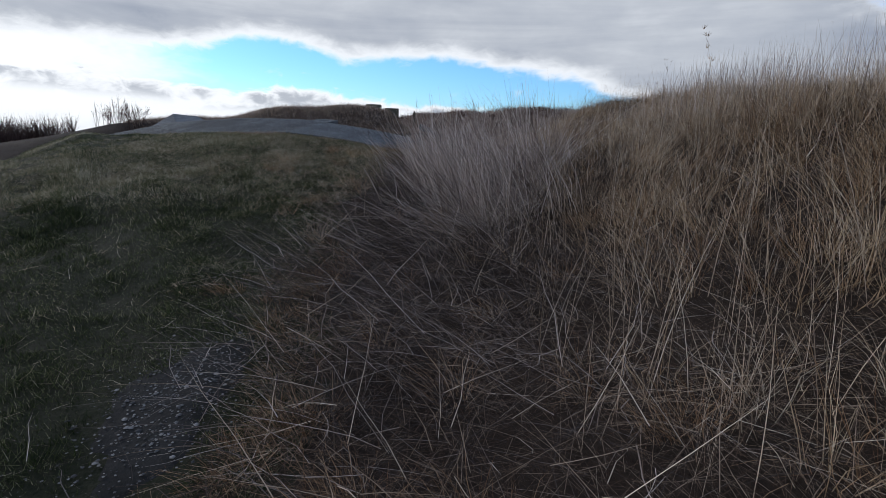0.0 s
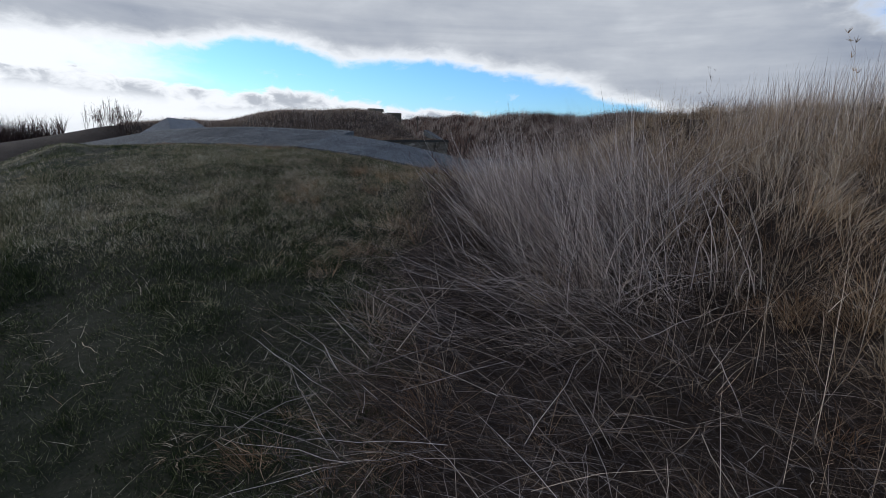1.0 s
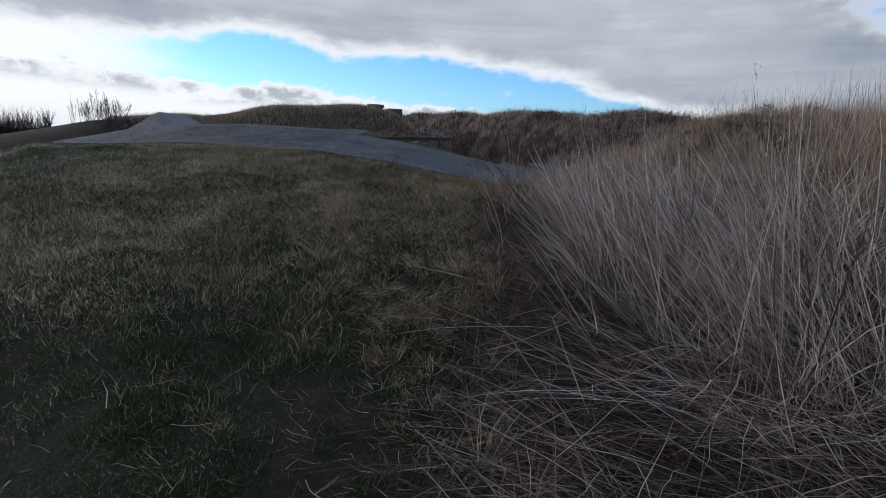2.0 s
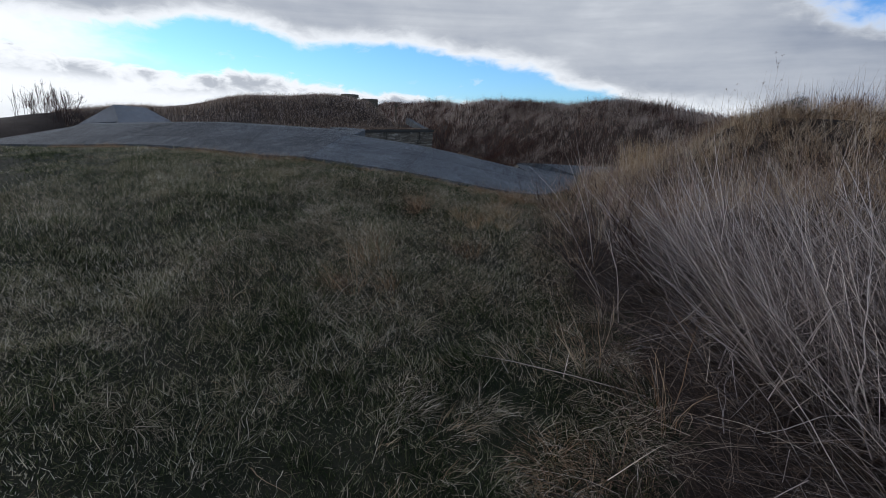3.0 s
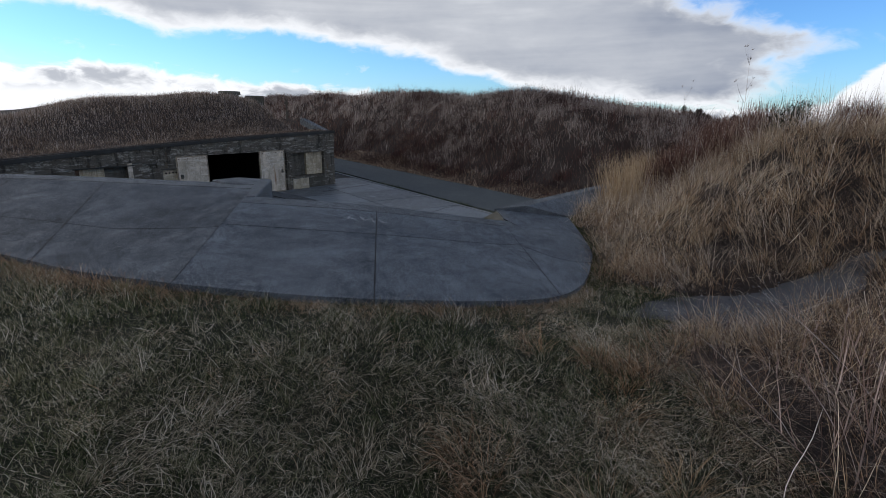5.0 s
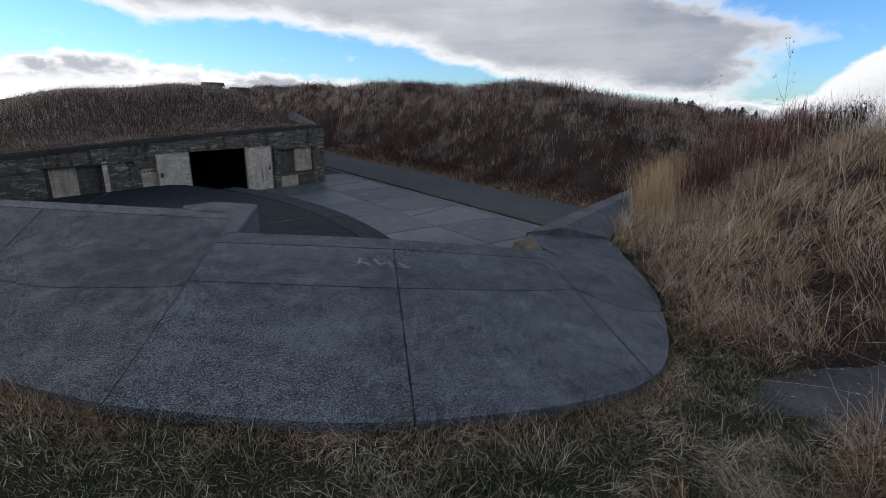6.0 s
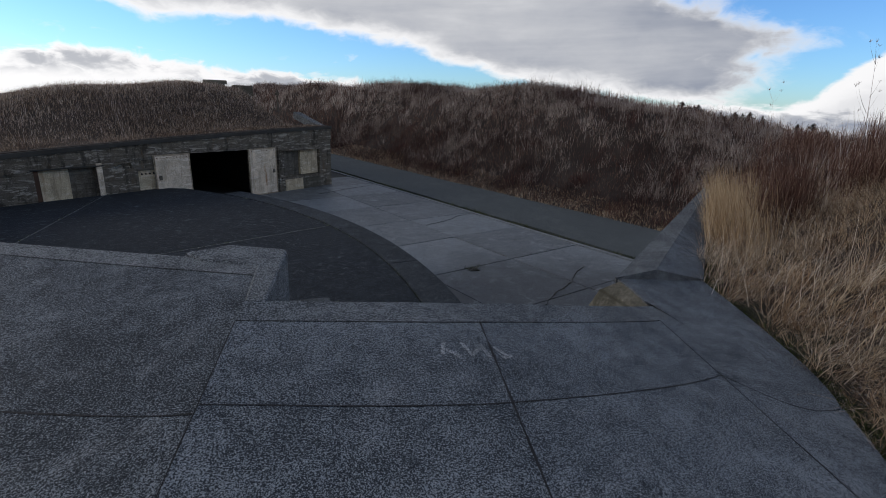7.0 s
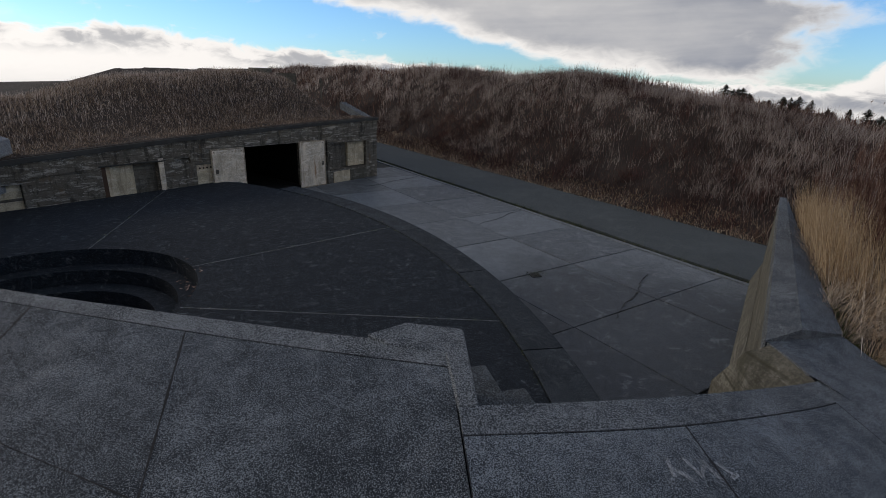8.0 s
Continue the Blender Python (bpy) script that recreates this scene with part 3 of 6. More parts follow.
    peak = np.interp(a, [-30, -8, -2, 2, 6, 8, 10, 12, 14, 16, 18, 20, 23, 30], [3.6, 3.2, 3.0, 3.05, 3.0, 2.75, 2.4, 2.05, 1.85, 1.75, 1.6, 1.3, 0.5, -0.8])
    trav = cap + (peak - cap) * sstep(b, 0.6, 10.5) + 0.12 * np.sin(a * 0.9) * sstep(b, 1, 5)
    side = -2.05 + (trav + 2.05) * sstep(a + 0.35 * np.clip(b - 5, 0, 40), -0.7, 0.4)
    side = np.where(b > 12, np.maximum(side, -2.05 + (peak + 2.05) * sstep(b, 10, 24)), side)
    side = -2.05 + (side + 2.05) * sstep(-n, 0.2, 5.0)
    out = np.where(yard, -2.25, z)
    out = np.where((b > 0.95) & (n < 0) & (a < 17.5), side, out)
    out = np.where((b > 0.95) & (a >= 17.5) & (y > 20), np.minimum(lawn - 0.3, 0.5) + np.clip(peak - np.minimum(lawn - 0.3, 0.5), 0, 3) * sstep(b, 1.5, 9), out)
    out = np.where(road & (y > 8), -2.12, out)
    out = np.where((n >= 4.0) & (y > flank_y(np.minimum(x, 9.5)) - 14), np.where(y > 8, hill, z), out)
    far = np.hypot(x, y)
    return out - 0.004 * np.clip(far - 150, 0, 1e5) * (n < 0) - 0.032 * np.clip(far - 30, 0, 1e5) * (n < -9) * sstep(-x, 8, 22)


def axis(lo, hi, fine_lo, fine_hi, step, grow=1.18):
    mid = list(np.arange(fine_lo, fine_hi + step / 2, step))
    up, d = [mid[-1]], step
    while up[-1] < hi:
        d *= grow
        up.append(up[-1] + d)
    dn, d = [mid[0]], step
    while dn[-1] > lo:
        d *= grow
        dn.append(dn[-1] - d)
    return np.array(dn[:0:-1] + mid + up[1:])


def brush_edge(y):
    """Where the lawn ends and the rank grass begins."""
    return np.interp(y, [-2, 1.5, 2.5, 3.4, 4.6, 6.4, 8.0, 9.2, 10.4, 11.3, 11.9, 12.75, 13.9], [-0.5, -0.75, -1.1, -1.25, -1.45, -1.35, -1.15, -0.9, 0.2, 0.15, 0.42, 0.82, 1.2]) + 0.12 * np.sin(y * 3.1) + 0.08 * np.sin(y * 7.7)


def build_ground():
    xs, ys = axis(-3000, 3000, -15, 12, 0.2), axis(-3000, 3000, -1, 48, 0.2)
    X, Y = np.meshgrid(xs, ys, indexing="ij")
    Z = ground(X, Y)
    v = np.stack([X, Y, Z], -1).reshape(-1, 3)
    i, j = np.meshgrid(np.arange(len(xs) - 1), np.arange(len(ys) - 1), indexing="ij")
    a = (i * len(ys) + j).ravel()
    q = np.stack([a, a + len(ys), a + len(ys) + 1, a + 1], 1)
    # leave out the drop behind the doorway, where the magazine lies
    c = v[q].mean(1)
    ca, cb = (c[:, 0] - WALL0[0]) * WL[0] + (c[:, 1] - WALL0[1]) * WL[1], (c[:, 0] - WALL0[0]) * WN[0] + (c[:, 1] - WALL0[1]) * WN[1]
    kept = ~((np.ptp(v[q][:, :, 2], axis=1) > 1.2) & (ca > 4.5) & (ca < 8.5) & (np.abs(cb - 0.95) < 0.5))
    q = q[kept]
    me = mesh_np("ground", v, quads=q)
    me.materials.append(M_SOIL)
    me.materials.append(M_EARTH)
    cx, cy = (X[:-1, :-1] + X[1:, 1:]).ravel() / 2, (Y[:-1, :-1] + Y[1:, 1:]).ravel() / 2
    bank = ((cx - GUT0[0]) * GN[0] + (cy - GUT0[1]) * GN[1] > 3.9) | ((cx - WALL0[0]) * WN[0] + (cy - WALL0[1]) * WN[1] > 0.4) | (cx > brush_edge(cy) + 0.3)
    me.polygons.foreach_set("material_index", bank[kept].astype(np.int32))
    me.shade_smooth()
    tagged(new("ground", me), "uneven turf ground with lawn, mounds and dead grass", "ground", kind="structure")


build_ground()


# ---- battery: pavement, road, platform ----
def build_road():
    w = [0.0, 0.9, 2.1, 3.3, 4.1]
    bm = sheet(lambda s, n: (*gut(s, n + 0.05 * math.sin(s * 0.8)), -2.03 + 0.05 * math.sin(n / 4.1 * math.pi)), [x * 1.5 for x in range(-40, 28)], w, 0.15)
    tagged(part("road", bm, M_ROAD, smooth=False), "narrow worn grey asphalt service road behind the battery", "road", kind="structure")


build_road()


def build_pavement():
    pave = tagged(new("pavement"), "cracked pale concrete yard slabs with dark damp stains", "pavement", kind="structure")
    rnd = random.Random(4)
    for i in range(-3, 12):
        for j in range(-4, 0):
            s0, s1, n0, n1 = i * 2.9, i * 2.9 + 2.9, j * 3.1 - 0.6, j * 3.1 + 2.5
            mx, my = gut((s0 + s1) / 2, (n0 + n1) / 2)
            b = (mx - WALL0[0]) * WN[0] + (my - WALL0[1]) * WN[1]
            if b > 1.7 or my < 12.8 or (mx > 0.6 and my < flank_y(mx)):
                continue
            dz, g = rnd.uniform(-0.008, 0.008), 0.012
            tilt = rnd.uniform(-0.004, 0.004)
            bm = prism([gut(s0 + g, n0 + g), gut(s1 - g, n0 + g), gut(s1 - g, n1 - g), gut(s0 + g, n1 - g)], -2.3, lambda x, y: Z_PAVE + dz + tilt * (x - mx), bevel=0.012)
            part("slab", bm, M_PAVE, pave)
    # cracks that wander over the slabs, with broken edges
    for s0, n0, s1, n1, wide in ((14.6, -0.7, 15.6, -3.6, 0.006), (22.0, -2.4, 23.4, -5.6, 0.008), (6.2, -0.8, 7.6, -4.6, 0.006)):
        run = math.hypot(s1 - s0, n1 - n0)
        ks = [i / 28 for i in range(29)]
        jit = [rnd.uniform(-0.025, 0.025) + 0.05 * math.sin(i * 0.35 + s0) for i in range(29)]
        fat = [wide * rnd.uniform(0.35, 1.0) * (3.0 if rnd.random() < 0.10 else 1.0) for i in range(29)]
        at = lambda k, w: (s0 + (s1 - s0) * k - (n1 - n0) / run * (jit[round(k * 28)] + w * fat[round(k * 28)]), n0 + (n1 - n0) * k + (s1 - s0) / run * (jit[round(k * 28)] + w * fat[round(k * 28)]))
        part("crack", sheet(lambda k, w: (*gut(*at(k, w)), Z_PAVE + 0.016), ks, [-1, 1], 0.012), M_COPING, pave)
    bm = sheet(lambda s, n: (*gut(s, n), -2.04), [x * 2.0 for x in range(-10, 19)], [-13, -0.62], 0.1)
    part("bed", bm, M_COPING, pave)
    bm = prism([gut(-22, -0.62), gut(36, -0.62), gut(36, -0.46), gut(-22, -0.46)], -2.3, -1.965, bevel=0.02)
    part("kerb", bm, M_PAVE, pave)


build_pavement()


def build_drain():
    d = tagged(new("yard_drain"), "small dark iron drain with weeds in the yard slabs", "drain")
    for k in range(4):
        part("bar", block(1.96 + 0.055 * k, 1.985 + 0.055 * k, 22.3, 22.5, Z_PAVE - 0.02, Z_PAVE + 0.022, bevel=0.004), M_COPING, d)
    part("frame", block(1.92, 2.20, 22.26, 22.54, Z_PAVE - 0.04, Z_PAVE + 0.012, bevel=0.006), M_COPING, d)


build_drain()
EDGE_C, EDGE_R = (-18.4, 18.65), 18.55                 # curved outer edge of the platform


def edge_xy(deg, r):
    return (EDGE_C[0] + r * math.cos(radians(deg)), EDGE_C[1] + r * math.sin(radians(deg)))


def build_platform():
    plat = tagged(new("platform"), "dark raised concrete gun platform with a curved kerb", "platform", kind="structure")
    # decks between radial joints round the stepped pit
    pit_r, cuts = 3.05, [-78, -16, 27, 89, 150, 200, 240]

    def reach(deg):
        """Distance from the pit's middle to the kerb or the wall."""
        c, s = math.cos(radians(deg)), math.sin(radians(deg))
        dx, dy = GUN[0] - EDGE_C[0], GUN[1] - EDGE_C[1]
        bq, cq = dx * c + dy * s, dx * dx + dy * dy - (EDGE_R - 0.75) ** 2
        r1 = -bq + math.sqrt(bq * bq - cq)
        den = c * WN[0] + s * WN[1]
        r2 = ((WALL0[0] - GUN[0]) * WN[0] + (WALL0[1] - GUN[1]) * WN[1]) / den if den > 0.01 else 99
        return min(r1, r2 + 0.05, 12.0)

    for a, b in zip(cuts, cuts[1:]):
        m = max(3, int((b - a) / 4))
        ds = [a + 0.06 + (b - a - 0.12) * k / m for k in range(m + 1)]
        bm = sheet(lambda d, k: (GUN[0] + math.cos(radians(d)) * (pit_r + (reach(d) - pit_r) * k), GUN[1] + math.sin(radians(d)) * (pit_r + (reach(d) - pit_r) * k), Z_PLAT), ds, [0, 0.33, 0.66, 1], 1.0)
        part("deck", bm, M_PLAT, plat)
        bm = sheet(lambda k, w: (GUN[0] + math.cos(radians(b)) * k - math.sin(radians(b)) * w * (0.016 + 0.008 * math.sin(k * 9)), GUN[1] + math.sin(radians(b)) * k + math.cos(radians(b)) * w * (0.016 + 0.008 * math.sin(k * 7)), Z_PLAT + 0.004), [pit_r + 0.02 + (reach(b) - pit_r - 0.04) * k / 20 for k in range(21)], [-1, 1], 0.02)
        part("joint_seal", bm, M_RIM, plat)
    for a, b in ((-16, -4.5), (-4.4, 7), (7.1, 18.5), (18.6, 30), (30.1, 42)):
        ds = [a + (b - a) * k / 8 for k in range(9)]
        bm = sheet(lambda d, r: (*edge_xy(d, r), Z_PLAT + 0.02), ds, [EDGE_R - 0.73, EDGE_R], 1.1)
        part("kerb", bm, M_KERB, plat)
    # the pit: three rings of steps and a floor
    rings = [(3.05, 2.62, -1.55), (2.61, 2.15, -1.9), (2.14, 0.0, -2.2)]
    for ro, ri, z in rings:
        bm = bmesh.new()
        seg = 64
        o = [bm.verts.new((GUN[0] + ro * math.cos(2 * math.pi * k / seg), GUN[1] + ro * math.sin(2 * math.pi * k / seg), z)) for k in range(seg)]
        if ri:
            q = [bm.verts.new((GUN[0] + ri * math.cos(2 * math.pi * k / seg), GUN[1] + ri * math.sin(2 * math.pi * k / seg), z)) for k in range(seg)]
            w = [bm.verts.new((v.co.x, v.co.y, z - 0.4)) for v in q]
            for k in range(seg):
                n = (k + 1) % seg
                bm.faces.new((o[k], o[n], q[n], q[k]))
                bm.faces.new((q[k], q[n], w[n], w[k]))
        else:
            bm.faces.new(o)
        part("pit_step" if ri else "pit_floor", bm, M_PLAT, plat)


build_platform()


# ---- parapet: apron slabs, rim, inner wall, steps ----
def apron_height(stations, x, y, u, v):
    """Height of the apron over a place in the plan, from a near guess of u and v."""
    for _ in range(12):
        p, pu, pv = apron(stations, u, v), apron(stations, u + 0.01, v), apron(stations, u, v + 0.01)
        a, b, c, d = (pu[0] - p[0]) * 100, (pv[0] - p[0]) * 100, (pu[1] - p[1]) * 100, (pv[1] - p[1]) * 100
        det = a * d - b * c
        u += ((x - p[0]) * d - (y - p[1]) * b) / det
        v += ((y - p[1]) * a - (x - p[0]) * c) / det
    return apron(stations, u, v)[2]


M_SEAL = surface("joint_tar", [(0.3, (0.008, 0.008, 0.009)), (0.7, (0.03, 0.03, 0.032))], 6.0, 60, 0.9, 0.4)
M_STEP = pebbled("worn_step_concrete", (0.016, 0.02, 0.023), (0.10, 0.112, 0.12), (0.26, 0.275, 0.28))


def build_parapet():
    par = tagged(new("parapet"), "sloping pebbled concrete parapet with radial joints", "parapet", kind="structure")
    for st, joints, mid, groove in ((RIGHT, [0.0, 3.0, 4.0, 5.0], 0.42, 0.105), (LEFT, [0.0, 1.55, 2.6, 3.5, 4.4, 5.3, 6.2, 7.0], 0.60, 0.08)):
        if st is RIGHT:
            fn = lambda u, v: apron(RIGHT, u, v)
        else:
            fn = lambda u, v: apron(LEFT, u, v + 0.35 * v * (1 - v) * (min(u, 1.0) - 0.45) * (v > 0.09))
        for a, b in zip(joints, joints[1:]):
            g, h = 0.0025, 0.0016
            if st is RIGHT and b == 3.0:
                # the cross joint runs out to the edge instead of turning the corner
                cross = lambda u: mid + (1 - mid) * min(max((3 - u) / 0.9, 0), 1)
                us = [a + g + (b - a - 2 * g) * k / 24 for k in range(25)]
                part("slab", sheet(lambda u, w: fn(u, groove - 0.003 + (cross(u) - groove + 0.003 - h) * w), us, [0, 0.25, 0.5, 0.75, 1.0], 0.34), M_APRON, par)
                us = [2.12 + (b - g - 2.12) * k / 12 for k in range(13)]
                part("slab", sheet(lambda u, w: fn(u, cross(u) + h + (1 - cross(u) - 2 * h) * w), us, [0, 0.33, 0.66, 1.0], 0.34), M_APRON, par)
                continue
            for v0, v1 in ((groove, mid), (mid, 1.0)):
                us = [a + g + (b - a - 2 * g) * k / 12 for k in range(13)]
                bm = sheet(fn, us, [v0 + h + (v1 - v0 - 2 * h) * k / 4 for k in range(5)], 0.34)
                part("slab", bm, M_APRON if st is RIGHT else M_APRON_DARKER, par)
        # dark seals in the joints
        seal = lambda u, v, du, dv: tuple(q + (0.0025 if i == 2 else 0.0) for i, q in enumerate(fn(u + du, v + dv)))
        for u in joints[1:] if st is RIGHT else joints[1:-1]:
            vs = [groove + (0.995 - groove) * k / 24 for k in range(25)]
            thick = 0.0045 if st is RIGHT else 0.0075
            part("joint_seal", sheet(lambda v, w: seal(u, v, w * thick * (0.8 + 0.3 * math.sin(v * 41 + u)), 0.0), vs, [-1, 1]), M_SEAL, par)
        stop = 2.2 if st is RIGHT else joints[0] + 0.01
        us = [stop + (joints[-1] - 0.01 - stop) * k / 60 for k in range(61)]
        path = (lambda u: mid + (1 - mid) * min(max((3 - u) / 0.9, 0), 1)) if st is RIGHT else (lambda u: mid)
        part("joint_seal", sheet(lambda u, w: seal(u, path(u), 0.0, w * 0.002 * (0.8 + 0.3 * math.sin(u * 47))), us, [-1, 1]), M_SEAL, par)
        us = [u for u in us if u > 3.02 or st is LEFT]
        part("joint_seal", sheet(lambda u, w: seal(u, groove - 0.0015, 0.0, w * 0.0014 * (0.8 + 0.3 * math.sin(u * 37))), us, [-1, 1]), M_SEAL, par)
        a, b = joints[0], joints[-1]
        us = [a + (b - a) * k / 40 for k in range(41)]
        part("rim", sheet(fn, us, [0.0, groove / 2, groove - 0.003], 0.3), M_RIM, par)
        part("inner_wall", sheet(lambda u, k: (*fn(u, 0.003)[:2], fn(u, 0)[2] - 0.02 if k == 0 else -2.2), us, [0, 1]), M_WALL, par)
        part("bed", sheet(lambda u, v: (*fn(u, v)[:2], fn(u, v)[2] - 0.025), us, [0.02, 0.5, 0.985]), M_COPING, par)
    # shoulder that juts inward beside the steps
    pts = [(-3.10, 12.72), (-2.97, 13.46), (-3.34, 13.60), (-3.62, 13.50), (-3.50, 13.38), (-3.16, 13.22), (-3.215, 12.72)]
    part("shoulder", prism(pts, -1.2, lambda x, y: 1.442 + (y - 12.72) * 0.10, bevel=0.012), M_RIM, par)
    # unreadable faint chalk scrawl on the slab
    for x, y, a, ln in ((-2.22, 12.25, 70, 0.12), (-2.18, 12.20, 130, 0.09), (-2.09, 12.24, 100, 0.13), (-2.05, 12.21, 45, 0.10), (-1.99, 12.22, 95, 0.12), (-1.90, 12.22, 120, 0.10), (-1.88, 12.17, 20, 0.07)):
        c, w = math.cos(radians(a)) * ln / 2, math.sin(radians(a)) * ln / 2
        nx, ny = -w / ln * 0.022, c / ln * 0.022
        hz = lambda px, py: apron_height(RIGHT, px, py, 4.1, 0.25)
        part("chalk_mark", prism([(x - c - nx, y - w - ny), (x + c - nx, y + w - ny), (x + c + nx, y + w + ny), (x - c + nx, y - w + ny)], lambda px, py: hz(px, py) - 0.004, lambda px, py: hz(px, py) + 0.0015), M_CHALK, par)
    for k in range(8):
        x = -3.03 + 0.36 * k
        part("step", prism([(x, 12.7), (x + 0.357, 12.7), (x + 0.357, 13.75), (x, 13.75)], -1.2, 1.02 - 0.26 * k, bevel=0.012), M_STEP, par)


build_parapet()


# ---- wing wall at the far end ----
def build_wing():
    wing = tagged(new("wing_wall"), "concrete wing wall with a hipped end", "retaining wall", kind="structure")
    bm = bmesh.new()
    top = [bm.verts.new(p) for p in ((-14.2, 26.2, 1.70), (-13.9, 28.2, 1.62))]
    low = [bm.verts.new(p) for p in ((-15.5, 25.4, 0.70), (-13.4, 25.0, 0.85), (-12.9, 26.6, 0.9), (-13.0, 29.2, 0.9), (-15.6, 28.6, 0.7))]
    for f in ((top[0], low[0], low[1]), (top[0], low[1], low[2]), (top[0], low[2], low[3], top[1]), (top[1], low[3], low[4]), (top[1], low[4], low[0], top[0])):
        bm.faces.new(f)
    foot = [bm.verts.new((v.co.x, v.co.y, -0.6)) for v in low]
    for i in range(5):
        bm.faces.new((low[i], foot[i], foot[(i + 1) % 5], low[(i + 1) % 5]))
    bmesh.ops.recalc_face_normals(bm, faces=bm.faces)
    part("hipped_end", bm, M_HIP_LIT, wing)


build_wing()


# ---- flank wall from the parapet down to the road ----
def build_flank():
    fl = tagged(new("flank_wall"), "mossy concrete retaining wall with a sloping coping", "retaining wall", kind="structure")
    p0, p1 = Vector((-0.10, 13.60)), Vector((8.25, 20.85))
    d = (p1 - p0).normalized()
    n = Vector((d.y, -d.x))
    L = (p1 - p0).length
    zt = lambda s: 1.03 - 0.56 * s / L

    def at(s, k):
        p = p0 + d * s + n * k
        return (p.x, p.y)
    us = [L * k / 14 for k in range(15)]
    wide = lambda s: 0.67 - 0.46 * s / L
    capw = lambda s: 0.27 - 0.13 * s / L
    skew = lambda s, k: s + (1 - s / L) * 1.75 * k
    part("cap", sheet(lambda s, k: (*at(skew(s, k * capw(s)), k * capw(s)), zt(s)), us, [0.0, 0.5, 1.0], 0.3), M_RIM, fl)
    part("backslope", sheet(lambda s, k: (*at(skew(s, capw(s) + 0.002 + k * (wide(s) - capw(s))), capw(s) + 0.002 + k * (wide(s) - capw(s))), zt(s) - k * (0.22 - 0.14 * s / L)), us, [0.0, 0.5, 1.0], 0.4), M_APRON, fl)
    bm = bmesh.new()
    f = sheet(lambda s, k: (*at(s, 0.02 - 0.03 * k), zt(s) - 0.03 - k * (zt(s) + 2.2)), us, [0, 0.25, 0.5, 0.75, 1.0])
    part("face", f, M_FLANK, fl)
    part("end", prism([at(L, 0.0), at(L, 0.2), at(L + 0.1, 0.2), at(L + 0.1, 0.0)], -2.2, zt(L) - 0.03), M_FLANK, fl)
    part("footing", sheet(lambda s, k: (*at(s, -0.10 - 0.10 * k), -1.72 - k * 0.3), us, [-0.9, 0, 1.0]), M_FLANK, fl)
    # rough chamfered block in the corner of parapet and flank wall
    bm = bmesh.new()
    q = [(-0.19, 12.99, 0.975), (-0.085, 13.56, 1.005), (-0.22, 13.66, 0.90), (-0.47, 13.34, 0.60), (-0.41, 12.97, 0.55), (-0.26, 13.90, 0.45)]
    q += [(p[0] - (0.08 if k > 1 else 0.0), p[1], -2.15) for k, p in enumerate(q)]
    v = [bm.verts.new(p) for p in q]
    for f in ((0, 1, 2), (0, 2, 3, 4), (2, 5, 3), (4, 3, 9, 10), (3, 5, 11, 9), (1, 7, 11, 5, 2), (0, 4, 10, 6)):
        bm.faces.new([v[k] for k in f])
    bmesh.ops.recalc_face_normals(bm, faces=bm.faces)
    part("corner_block", bm, M_FLANK, fl)


build_flank()


# ---- traverse with its doors ----
def wall_m():
    """Frame of the traverse wall: x along it from the corner, y towards the yard, z up."""
    return Matrix(((WL[0], -WN[0], 0, WALL0[0]), (WL[1], -WN[1], 0, WALL0[1]), (0, 0, 1, 0), (0, 0, 0, 1)))


